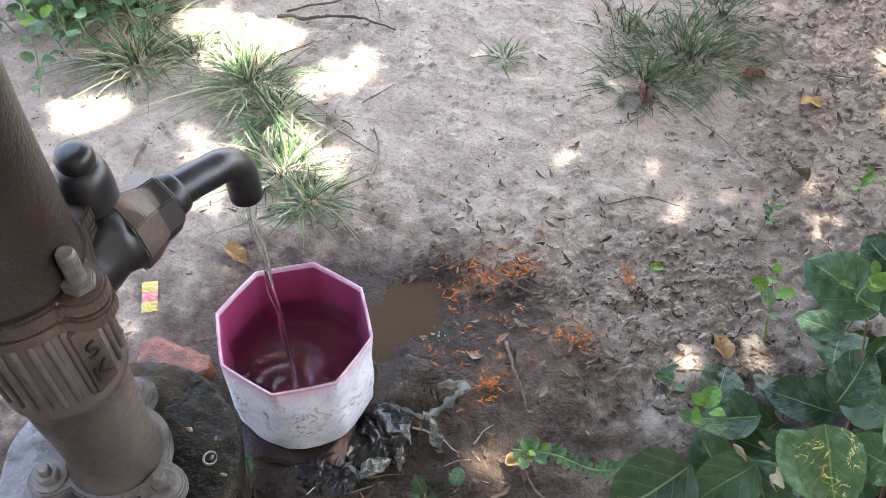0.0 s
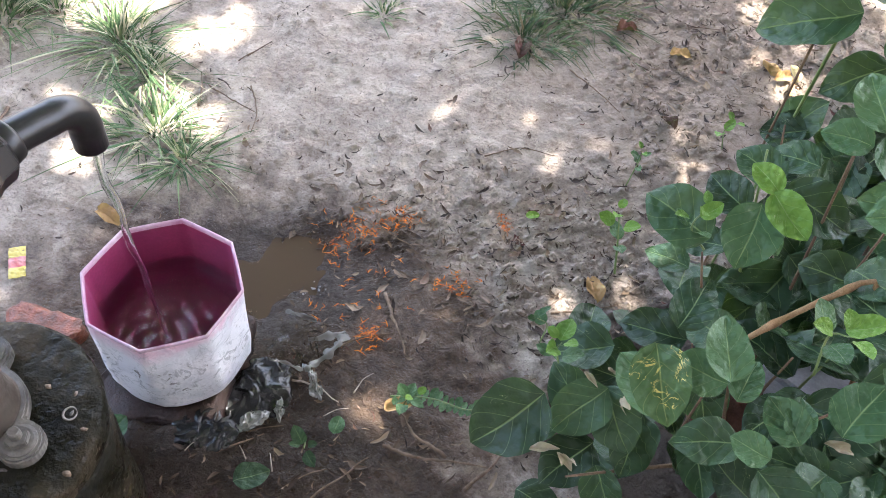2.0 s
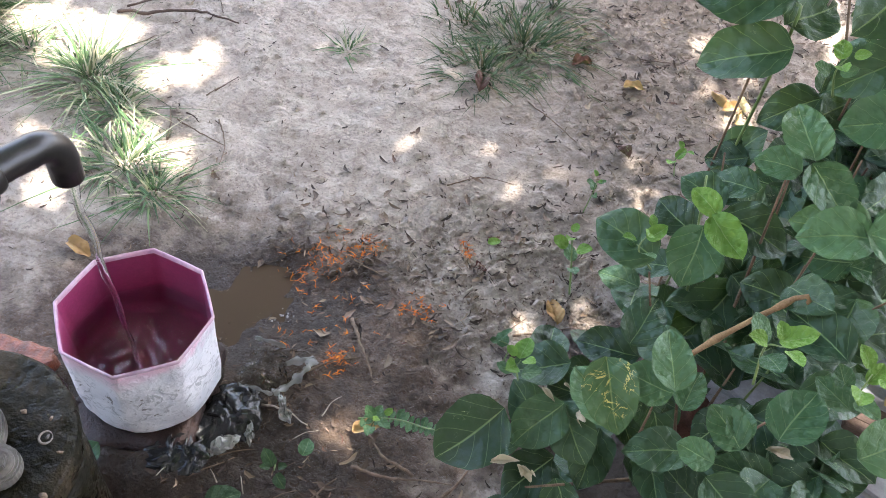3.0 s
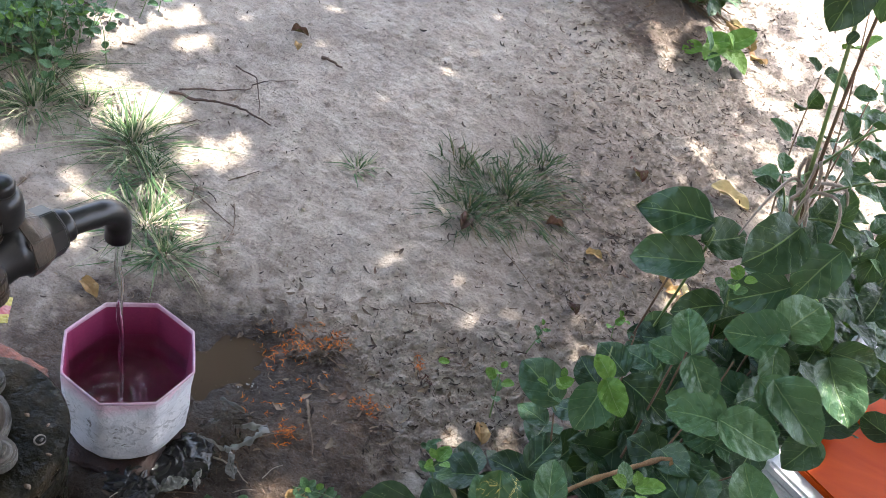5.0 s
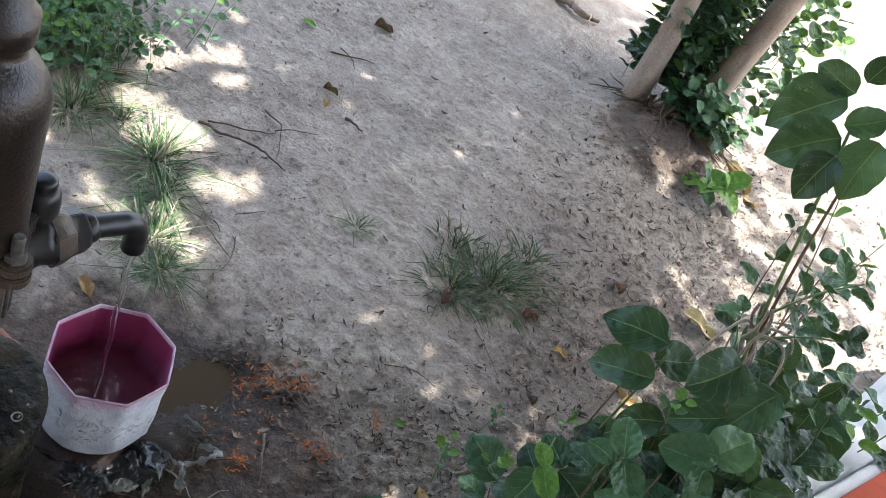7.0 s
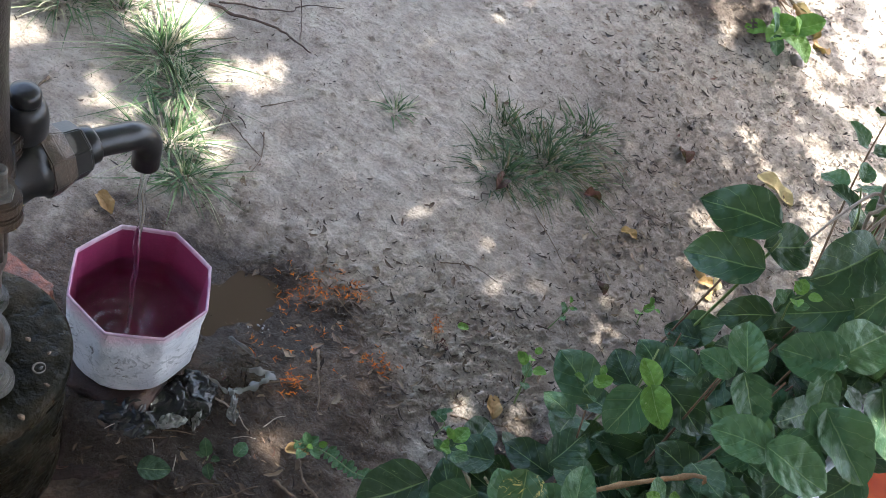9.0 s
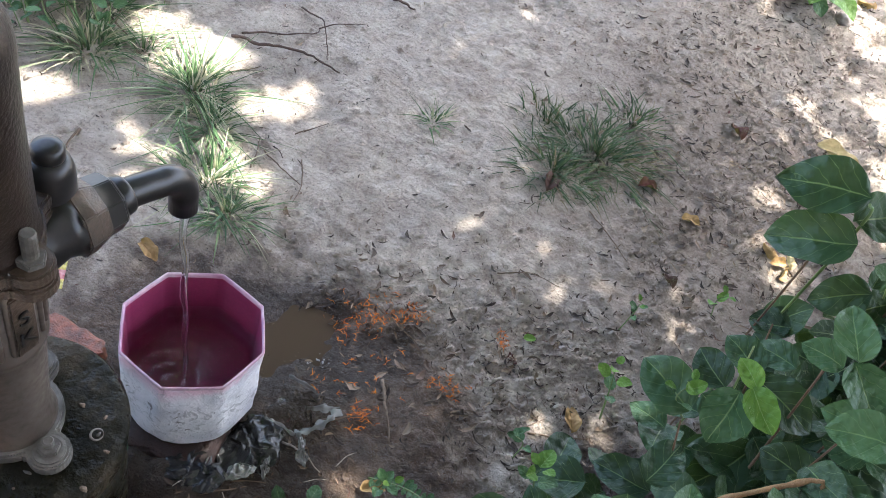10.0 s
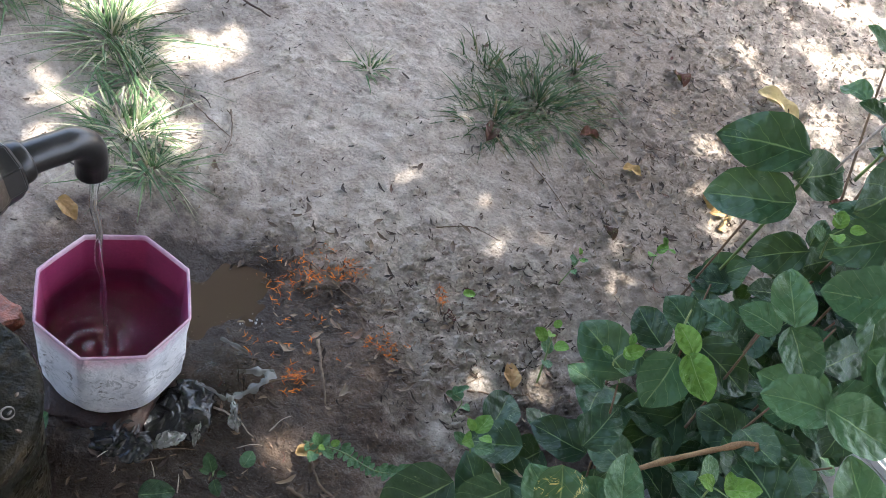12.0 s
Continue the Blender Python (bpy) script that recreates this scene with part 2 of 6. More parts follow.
LEAF_RED = leaf_material("dark red dead leaf", (0.060, 0.018, 0.018), (0.12, 0.034, 0.030), 0.6, (0.04, 0.016, 0.016))
LEAF_CROWN = leaf_material("tree leaf", (0.03, 0.09, 0.02), (0.06, 0.15, 0.035), 0.45)
GRASS = blade_material("grass", ((0.0, (0.028, 0.060, 0.022)), (0.40, (0.070, 0.122, 0.044)), (0.64, (0.155, 0.195, 0.090)), (0.82, (0.44, 0.40, 0.26))))
GRASS_DARK = blade_material("dark grass", ((0.0, (0.014, 0.034, 0.010)), (0.5, (0.032, 0.066, 0.018)), (0.82, (0.066, 0.095, 0.028)), (1.0, (0.20, 0.14, 0.08))))
LITTER = blade_material("litter", ((0.0, (0.022, 0.015, 0.011)), (0.55, (0.065, 0.043, 0.029)), (0.82, (0.15, 0.105, 0.070)), (0.94, (0.25, 0.19, 0.13)), (1.0, (0.085, 0.030, 0.024))))
PETAL = blade_material("orange petals", ((0.0, (0.16, 0.030, 0.010)), (0.25, (0.52, 0.120, 0.012)), (0.7, (0.72, 0.230, 0.025)), (1.0, (0.10, 0.030, 0.014))))
BARK = bark_material("pale bark", (0.20, 0.145, 0.105), (0.46, 0.36, 0.275))
STEM = bark_material("woody stem", (0.095, 0.062, 0.036), (0.23, 0.16, 0.10), 40.0)
TAN_STEM = bark_material("tan dead wood", (0.20, 0.115, 0.055), (0.40, 0.26, 0.14), 60.0)
GREEN_STEM = plain("green stem", (0.10, 0.16, 0.045), (0.20, 0.27, 0.09), 30.0, 0.5)
VINE = bark_material("grey vine", (0.24, 0.19, 0.15), (0.50, 0.44, 0.37), 40.0)
TWIG = bark_material("dry twig", (0.085, 0.058, 0.040), (0.25, 0.18, 0.125), 60.0)
IRON = cast_iron_material()
IRON_BROWN = plain("brown worn iron", (0.012, 0.008, 0.005), (0.110, 0.074, 0.050), 16.0, 0.38, 0.05, 0.7, 0.004)
IRON_DARK = plain("black iron", (0.008, 0.008, 0.008), (0.030, 0.026, 0.024), 12.0, 0.34, 0.25, 0.25, 0.001)
IRON_UPPER = plain("brown rusted iron", (0.006, 0.004, 0.003), (0.032, 0.020, 0.013), 7.0, 0.30, 0.0, 0.6, 0.005, 0.5)
STEEL = plain("muddy worn steel", (0.040, 0.034, 0.027), (0.20, 0.18, 0.155), 26.0, 0.5, 0.15, 0.6, 0.003, 0.4)
WHITE = worn_white_material()
MAROON = plain("maroon plastic", (0.23, 0.028, 0.085), (0.33, 0.052, 0.13), 8.0, 0.35, 0.0, 0.15, 0.002)
PINK = plain("pink scuffed rim", (0.46, 0.24, 0.33), (0.70, 0.55, 0.60), 22.0, 0.5)
WATER = clear_material("water", (0.93, 0.96, 0.97), 0.02)
PUDDLE = Mat("muddy water", 0.10, 0.0, 0.22).color((0.056, 0.038, 0.025))
PUDDLE.bump((PUDDLE.noise(30.0, 3.0), 0.08, 0.003))
PUDDLE = PUDDLE.m
BRICK = plain("wet red brick", (0.014, 0.009, 0.007), (0.044, 0.019, 0.013), 22.0, 0.5, 0.0, 0.9, 0.008, 0.3)
BRICK_ORANGE = plain("broken orange brick", (0.060, 0.026, 0.016), (0.34, 0.095, 0.045), 26.0, 0.32, 0.0, 0.9, 0.008)
PLINTH = Mat("wet stained concrete", 0.36, 0.0, 0.10)
PLINTH.world_space = True
patch = PLINTH.noise(13.0, 5.0)
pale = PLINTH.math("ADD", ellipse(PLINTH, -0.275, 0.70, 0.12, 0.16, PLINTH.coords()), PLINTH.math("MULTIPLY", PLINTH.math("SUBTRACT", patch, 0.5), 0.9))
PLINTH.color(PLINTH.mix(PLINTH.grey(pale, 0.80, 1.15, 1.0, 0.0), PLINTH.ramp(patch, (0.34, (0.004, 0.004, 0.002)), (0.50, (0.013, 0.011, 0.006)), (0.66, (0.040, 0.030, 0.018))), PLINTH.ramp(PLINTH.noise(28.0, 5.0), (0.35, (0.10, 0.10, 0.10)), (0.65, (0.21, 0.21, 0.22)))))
PLINTH.rough(PLINTH.grey(PLINTH.noise(42.0, 4.0), 0.40, 0.60, 0.12, 0.65))
PLINTH.bump((patch, 0.8, 0.014), (PLINTH.noise(70.0, 4.0), 0.9, 0.006))
PLINTH = PLINTH.m
CEMENT = plain("cement skirt", (0.20, 0.20, 0.21), (0.36, 0.36, 0.38), 9.0, 0.9, 0.0, 0.6, 0.006)
WALL_WHITE = plain("white emulsion", (0.66, 0.66, 0.66), (0.80, 0.80, 0.80), 6.0, 0.75, 0.0, 0.3, 0.003)
ORANGE = Mat("orange gloss paint", 0.5, 0.0, 0.06)
ORANGE.color(ORANGE.mix(ORANGE.grey(ORANGE.noise(5.0, 6.0, 0.6, 0.8, (1, 6, 1)), 0.3, 0.7), (0.30, 0.031, 0.001), (0.38, 0.049, 0.002)))
ORANGE.bump((ORANGE.noise(16.0, 5.0), 0.25, 0.003), (ORANGE.noise(180.0), 0.2, 0.0006))
ORANGE = ORANGE.m
FOAM_GLINT = plain("pale foam", (0.24, 0.23, 0.21), (0.42, 0.40, 0.38), 60.0, 0.3)


def film_material(name, tint, clear, rough=0.16):
    """Thin crumpled plastic film: mostly clear, with bright glints along its folds."""
    m = Mat(name, rough, 0.0, 0.7)
    m.color(tint)
    m.bump((m.noise(16.0, 2.0, 0.5, 0.8), 0.5, 0.006))
    tr = m.node("ShaderNodeBsdfTransparent")
    tr.inputs[0].default_value = (0.90, 0.88, 0.85, 1)
    mx = m.node("ShaderNodeMixShader")
    m.link(m.grey(m.noise(20.0, 2.0, 0.5, 1.2), 0.56, 0.70, 1 - clear, 0.62), mx.inputs[0])
    m.link(tr.outputs[0], mx.inputs[1])
    m.link(m.b.outputs[0], mx.inputs[2])
    m.link(mx.outputs[0], m.nt.nodes["Material Output"].inputs[0])
    return m.m


FOIL = film_material("clear plastic film", (0.10, 0.095, 0.085), 0.95, 0.05)
# whitish tint carries the highlights along the clear bag's folds
HIGHLIGHT_FILM = film_material("whitish film for fold highlights", (0.36, 0.36, 0.34), 0.40, 0.12)
PALE_FILM = film_material("milky plastic film", (0.46, 0.47, 0.44), 0.50, 0.14)
BLACK_FILM = plain("black film", (0.005, 0.005, 0.005), (0.018, 0.017, 0.015), 12.0, 0.26, 0.0, 0.5, 0.004, 0.4)
YELLOW = plain("yellow wrapper", (0.42, 0.33, 0.05), (0.55, 0.46, 0.12), 40.0, 0.35)
RED_INK = plain("red wrapper", (0.42, 0.06, 0.06), (0.55, 0.30, 0.28), 60.0, 0.4)
STONE = plain("pale stone", (0.16, 0.13, 0.11), (0.34, 0.30, 0.26), 20.0, 0.85, 0.0, 0.6, 0.004)
HUSK = bark_material("brown husk fibre", (0.045, 0.020, 0.014), (0.13, 0.060, 0.040), 30.0, (0.3, 1, 1))
OLD_WOOD = bark_material("old brown wood", (0.050, 0.033, 0.026), (0.16, 0.110, 0.085), 30.0, (0.12, 1, 1))


# ---- mesh helpers ----
def obj(name, bm, material, parent=None, smooth=True):
    data = bpy.data.meshes.new(name)
    if smooth:
        for f in bm.faces:
            f.smooth = True
    bm.to_mesh(data)
    bm.free()
    data.materials.append(material)
    ob = new(name, data)
    if parent:
        ob.parent = parent
    return ob


def part(name, bm, material, parent, label="", smooth=True):
    return tagged(obj(name, bm, material, parent, smooth), label)


def holder(name, label, category, place=(0, 0, 0), turn=0.0, group="", kind="", size=1.0):
    ob = new(name)
    ob.empty_display_size = 0.02
    ob.matrix_basis = pose(*place, 0, 0, turn) @ Matrix.Scale(size, 4)
    return tagged(ob, label, category, group, kind)


def lathe(bm, profile, n=40, centre=(0, 0, 0), closed=True):
    """Turns a profile of (radius, height) round the upright through centre."""
    cx, cy, cz = centre
    rings = []
    for r, z in profile:
        rings.append([bm.verts.new((cx + r * math.cos(a), cy + r * math.sin(a), cz + z)) for a in (2 * math.pi * i / n for i in range(n))])
    for lo, hi in zip(rings, rings[1:]):
        for i in range(n):
            j = (i + 1) % n
            bm.faces.new((lo[i], lo[j], hi[j], hi[i]))
    if closed:
        bm.faces.new(list(reversed(rings[0])))
        bm.faces.new(rings[-1])
    return bm


def tube(bm, points, radii, n=10, cap=True):
    """A round limb along points with a radius at each."""
    pts = [Vector(p) for p in points]
    if isinstance(radii, (int, float)):
        radii = [radii] * len(pts)
    side = None
    rings = []
    for i, p in enumerate(pts):
        t = (pts[min(i + 1, len(pts) - 1)] - pts[max(i - 1, 0)]).normalized()
        if side is None:
            side = t.orthogonal().normalized()
        side = (side - t * side.dot(t)).normalized()
        other = t.cross(side)
        rings.append([bm.verts.new(p + radii[i] * (math.cos(a) * side + math.sin(a) * other)) for a in (2 * math.pi * k / n for k in range(n))])
    for lo, hi in zip(rings, rings[1:]):
        for k in range(n):
            j = (k + 1) % n
            bm.faces.new((lo[k], lo[j], hi[j], hi[k]))
    if cap:
        bm.faces.new(list(reversed(rings[0])))
        bm.faces.new(rings[-1])
    return bm


def bend(points, steps=6):
    """A smooth line through points."""
    p = [Vector(q) for q in points]
    p = [2 * p[0] - p[1]] + p + [2 * p[-1] - p[-2]]
    out = []
    for i in range(1, len(p) - 2):
        for k in range(steps):
            t = k / steps
            a, b, c, d = p[i - 1 : i + 3]
            out.append(0.5 * (2 * b + (c - a) * t + (2 * a - 5 * b + 4 * c - d) * t * t + (3 * b - a - 3 * c + d) * t ** 3))
    return out + [p[-2]]


def taper(a, b, n):
    return [a + (b - a) * i / (n - 1) for i in range(n)]


def slab(bm, outline, z0, z1, bevel=0.0):
    """An upright prism over an outline of (x, y)."""
    lo = [bm.verts.new((x, y, z0)) for x, y in outline]
    hi = [bm.verts.new((x, y, z1)) for x, y in outline]
    n = len(outline)
    made = [bm.faces.new(list(reversed(lo))), bm.faces.new(hi)]
    made += [bm.faces.new((lo[i], lo[(i + 1) % n], hi[(i + 1) % n], hi[i])) for i in range(n)]
    bmesh.ops.recalc_face_normals(bm, faces=made)
    if bevel:
        bmesh.ops.bevel(bm, geom=list({e for f in made for e in f.edges}), offset=bevel, segments=2, affect="EDGES")
    return bm


def lump(bm, centre, size, rough=0.25, seed=0, sub=3, flat=0.0):
    """An uneven stone-like lump."""
    made = bmesh.ops.create_icosphere(bm, subdivisions=sub, radius=1.0)["verts"]
    for v in made:
        n = noise.noise(v.co * 1.6 + Vector((seed, 0, 0))) + 0.5 * noise.noise(v.co * 4.1 + Vector((0, seed, 0)))
        v.co *= 1 + rough * n
        v.co.z = max(v.co.z, -1 + flat)
        v.co = Vector((v.co.x * size[0], v.co.y * size[1], v.co.z * size[2])) + Vector(centre)
    return bm


def leaf_mesh(name, material, width=0.62, cup=0.10, droop=0.16, wave=0.03, tip=1.5, seed=0, quilt=0.026):
    """A leaf of length 1 along +y from its stalk, upper side +z, puffed up between its side veins."""
    rows, cols = 16, 6
    bm = bmesh.new()
    uv = bm.loops.layers.uv.new("uv")
    grid, where = [], {}
    for i in range(rows + 1):
        u = i / rows
        w = 0.5 * width * max(0.0, 1 - abs(2 * u ** 0.92 - 1) ** 2.3) ** 0.62 * (1 - 0.16 * u ** 2) * (1 - 0.30 * max(0.0, (u - 0.78) / 0.22)) + 0.006
        if i == rows:
            w = 0.004
        line = []
        for j in range(cols + 1):
            s = (j - cols / 2) / (cols / 2)
            ragged = 1 + 0.05 * noise.noise(Vector((u * 7, s * 2 + seed, seed))) * (abs(s) > 0.9)
            z = cup * abs(s) * w * 2.2 - droop * u * u + wave * math.sin(u * 9 + seed + s * 2) * abs(s)
            z -= 2 * quilt * math.cos((u - 0.375 * abs(s)) * 4.5 * 2 * math.pi) * math.sin(math.pi * min(1.0, abs(s) + 0.08)) * min(1.0, w * 5)
            z += 0.035 * noise.noise(Vector((u * 3.2, s * 1.6, seed * 1.7)))
            x = s * w * ragged + 0.05 * math.sin(u * 3.0 + seed) * u
            v = bm.verts.new((x, u, z))
            where[v] = (u, 0.5 + 0.5 * s)
            line.append(v)
        grid.append(line)
    for a, b in zip(grid, grid[1:]):
        for j in range(cols):
            f = bm.faces.new((a[j], a[j + 1], b[j + 1], b[j]))
            f.smooth = True
            for lp in f.loops:
                lp[uv].uv = where[lp.vert]
    data = bpy.data.meshes.new(name)
    bm.to_mesh(data)
    bm.free()
    data.materials.append(material)
    return data


def leaf_pose(base, tip, up=(0, 0, 1), roll=0.0):
    """The pose and length of a leaf from its stalk's place to its tip."""
    base, tip = Vector(base), Vector(tip)
    y = tip - base
    length = y.length
    y.normalize()
    x = y.cross(Vector(up)).normalized()
    z = x.cross(y)
    m = Matrix((x, y, z)).transposed().to_4x4()
    return Matrix.Translation(base) @ m @ pose(0, 0, 0, 0, roll, 0) @ Matrix.Scale(length, 4)


rng = random.Random(11)


# ---- ground ----
def ground_height(x, y):
    p = Vector((x, y, 0))
    h = 0.018 * noise.noise(p * 1.3) + 0.009 * noise.noise(p * 4.0 + Vector((3, 0, 0)))
    h += 0.0045 * noise.noise(p * 14.0) + 0.0026 * noise.noise(p * 37.0) + 0.0012 * noise.noise(p * 75.0)
    h -= 0.010 * max(0.0, noise.noise(p * 8.5 + Vector((1, 4, 0))) - 0.25)
    clods = math.exp(-(((x - 0.55) / 0.42) ** 2 + ((y - 1.38) / 0.30) ** 2)) + 0.8 * math.exp(-(((x - 1.05) / 0.5) ** 2 + ((y - 2.3) / 0.8) ** 2))
    mud = 0.9 * math.exp(-(((x - 0.15) / 0.50) ** 2 + ((y - 0.92) / 0.30) ** 2))
    h += (0.60 + clods + mud) * (0.018 * abs(noise.noise(p * 20.0)) + 0.004 * noise.noise(p * 50.0)) * max(0.15, 0.5 + noise.noise(p * 2.2 + Vector((0, 7, 0))))
    sunny = max(0.0, min(1.0, (x - 1.0) / 0.3)) * max(0.0, min(1.0, (y - 1.6) / 0.3))
    h += sunny * (0.030 * abs(noise.noise(p * 9.0)) + 0.012 * abs(noise.noise(p * 23.0 + Vector((2, 0, 0)))) - 0.010)
    dip = math.exp(-(((x - 0.07) / 0.19) ** 2 + ((y - 1.25) / 0.19) ** 2))
    h = h * (1 - 0.3 * dip) - 0.046 * dip + 0.014 * dip * noise.noise(p * 12.0)
    h += 0.13 * math.exp(-(((x - 1.02) / 0.36) ** 2 + ((y - 3.72) / 0.36) ** 2)) * (1 + 0.25 * noise.noise(p * 9.0))
    h += 0.030 * math.exp(-(((x + 0.02) / 0.17) ** 2 + ((y - 0.855) / 0.05) ** 2)) * (1 + 0.5 * noise.noise(p * 25.0))
    r = math.hypot(x - 0.3, y - 1.5)
    return h + 0.15 * max(0.0, min(1.0, (r - 9) / 40)) * noise.noise(p * 0.05)


def spread(lo, hi, step, far):
    """Even steps from lo to hi, and ever longer ones out to far on both sides."""
    inner = list(np.arange(lo, hi, step))
    left, right, d = [], [], step
    x = lo
    while x > -far:
        d *= 1.22
        x -= d
        left.append(x)
    x, d = inner[-1], step
    while x < far:
        d *= 1.22
        x += d
        right.append(x)
    return left[::-1] + inner + right


def build_ground():
    xs, ys = spread(-1.1, 1.75, 0.0068, 400.0), spread(0.65, 3.6, 0.0072, 400.0)
    verts = [(x, y, ground_height(x, y)) for y in ys for x in xs]
    w = len(xs)
    faces = [(j * w + i, j * w + i + 1, (j + 1) * w + i + 1, (j + 1) * w + i) for j in range(len(ys) - 1) for i in range(w - 1)]
    data = bpy.data.meshes.new("ground")
    data.from_pydata(verts, [], faces)
    data.polygons.foreach_set("use_smooth", [True] * len(faces))
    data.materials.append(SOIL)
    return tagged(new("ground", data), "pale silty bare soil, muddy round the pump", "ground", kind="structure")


def on_ground(x, y, lift=0.0):
    return Vector((x, y, ground_height(x, y) + lift))


build_ground()


def puddle():
    bm = bmesh.new()
    ring = []
    for i in range(48):
        a = 2 * math.pi * i / 48
        r = 1 + 0.25 * noise.noise(Vector((math.cos(a), math.sin(a), 4.0)) * 1.6) + 0.10 * noise.noise(Vector((math.cos(a), math.sin(a), 1.0)) * 5)
        ring.append(bm.verts.new((0.07 + 0.22 * r * math.cos(a), 1.25 + 0.22 * r * math.sin(a), -0.028)))
    bm.faces.new(ring)
    tagged(obj("puddle", bm, PUDDLE, smooth=False), "shallow puddle of brown muddy water", "puddle", kind="structure")


puddle()


# ---- low wall ----
def low_wall():
    """A low plinth with an orange top, white rendered sides, a stepped ledge and a cement skirt."""
    u, v = Vector((0.585, 0.811)), Vector((0.811, -0.585))
    c = Vector((1.159, 1.110))

    def quad(out, length=2.6, deep=1.4):
        p = c - u * out - v * out
        a, b = u * (length + out), v * (deep + out)
        return [tuple(p), tuple(p + b), tuple(p + b + a), tuple(p + a)]

    wall = new("wall_south")
    tagged(wall, "low plinth wall, white sides and orange painted top", "wall", kind="structure")
    part("wall_body", slab(bmesh.new(), quad(0.020), 0.0, 0.487, 0.004), WALL_WHITE, wall, "white rendered side", False)
    part("fillet", slab(bmesh.new(), quad(0.028), 0.458, 0.486, 0.005), WALL_WHITE, wall, "white stepped fillet", False)
    part("moulding", slab(bmesh.new(), quad(0.030), 0.489, 0.514, 0.006), WALL_WHITE, wall, "white moulded edge", False)
    part("top", slab(bmesh.new(), quad(0.0), 0.514, 0.530, 0.003), ORANGE, wall, "glossy orange painted top", False)
    # the ledge widens along the wall and ends in a raised lip
    run = Vector((0.472, 0.882))
    side = Vector((run.y, -run.x))
    near = Vector((1.150, 1.118))
    inner = c - v * 0.032
    part("ledge", slab(bmesh.new(), [tuple(inner + u * 0.02), tuple(inner + u * 2.4), tuple(near + run * 2.3), tuple(near)], 0.0, 0.470, 0.004), WALL_WHITE, wall, "pale rendered ledge", False)
    part("lip", slab(bmesh.new(), [tuple(near - side * 0.016), tuple(near + side * 0.004), tuple(near + side * 0.004 + run * 2.3), tuple(near - side * 0.016 + run * 2.3)], 0.0, 0.482, 0.004), WALL_WHITE, wall, "raised pale lip", False)
    p = c - u * 0.27 - v * 0.16
    bm = slab(bmesh.new(), [tuple(p), tuple(p + v * 1.7), tuple(c + v * 1.54 - u * 0.024), tuple(c - v * 0.16 - u * 0.024)], -0.02, 0.337, 0.008)
    part("skirt", bm, CEMENT, wall, "rough grey cement skirt", False)


low_wall()


# plain wall added out of view behind the camera to cut sky light
def unseen_back_wall():
    bm = slab(bmesh.new(), [(-6.0, -1.15), (6.0, -1.15), (6.0, -0.92), (-6.0, -0.92)], 0.0, 4.0, 0.01)
    tagged(obj("wall_unseen", bm, CEMENT, None, False), "plain grey cement wall added unseen behind the camera to dim sky light", "wall", kind="structure")


unseen_back_wall()


# ---- pump ----
AXIS = (-0.132, 0.712)
BASE = 0.355
SPOUT = Vector((0.402, 0.916, 0)).normalized()


def plinth():
    thing = holder("pump_plinth", "round wet concrete pump plinth, dark with algae", "plinth", (-0.127, 0.707, 0))
    top = BASE
    bm = lathe(bmesh.new(), [(0.140, -0.05), (0.141, 0.10), (0.140, 0.22), (0.139, top - 0.045)], 56)
    for v in bm.verts:
        v.co += Vector((1, 1, 0)) * 0.005 * noise.noise(v.co * 18)
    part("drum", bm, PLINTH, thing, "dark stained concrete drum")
    rings = [(0.144, top - 0.045), (0.148, top - 0.038), (0.149, top - 0.014), (0.146, top - 0.004), (0.141, top)]
    rings += [(0.141 * k / 12, top) for k in range(11, 0, -1)] + [(0.0005, top)]
    bm = lathe(bmesh.new(), rings, 72)
    for v in bm.verts:
        q = math.hypot(v.co.x, v.co.y)
        if q > 0.1:
            v.co += Vector((v.co.x, v.co.y, 0)).normalized() * 0.004 * noise.noise(v.co * 14)
        v.co.z += (0.0022 if q < 0.1 else 0.004) * noise.noise(v.co * 22)
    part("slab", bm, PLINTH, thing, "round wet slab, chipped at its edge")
    # dried splashes, scraps and a pale ring left on the wet slab
    for k in range(11):
        a, q = rng.uniform(-1.3, 2.2), 0.138 * rng.uniform(0.55, 1.0)
        ln, w, turn = rng.uniform(0.003, 0.010), rng.uniform(0.0008, 0.003), rng.uniform(0, 3.1)
        bm = bmesh.new()
        lump(bm, (q * math.cos(a), q * math.sin(a), top + 0.0016), (ln * (0.25 + 0.75 * abs(math.cos(turn))), ln * (0.2 + 0.8 * abs(math.sin(turn))) * 0.4 + w * 0.5, 0.0010), 0.6, k, 1)
        part("scrap", bm, TWIG if k % 4 else STEEL, thing)
    ring = bmesh.new()
    tube(ring, [(0.104 + 0.0085 * math.cos(t), 0.030 + 0.0085 * math.sin(t), top + 0.001) for t in (2 * math.pi * i / 20 for i in range(21))], 0.0016, 6)
    part("cap_ring", ring, STONE, thing, "small pale ring stuck in the wet slab")
    return thing


def hex_nut(bm, centre, r, h, turn=0.0):
    outline = [(centre[0] + r * math.cos(turn + k * math.pi / 3), centre[1] + r * math.sin(turn + k * math.pi / 3)) for k in range(6)]
    return slab(bm, outline, centre[2], centre[2] + h, r * 0.08)


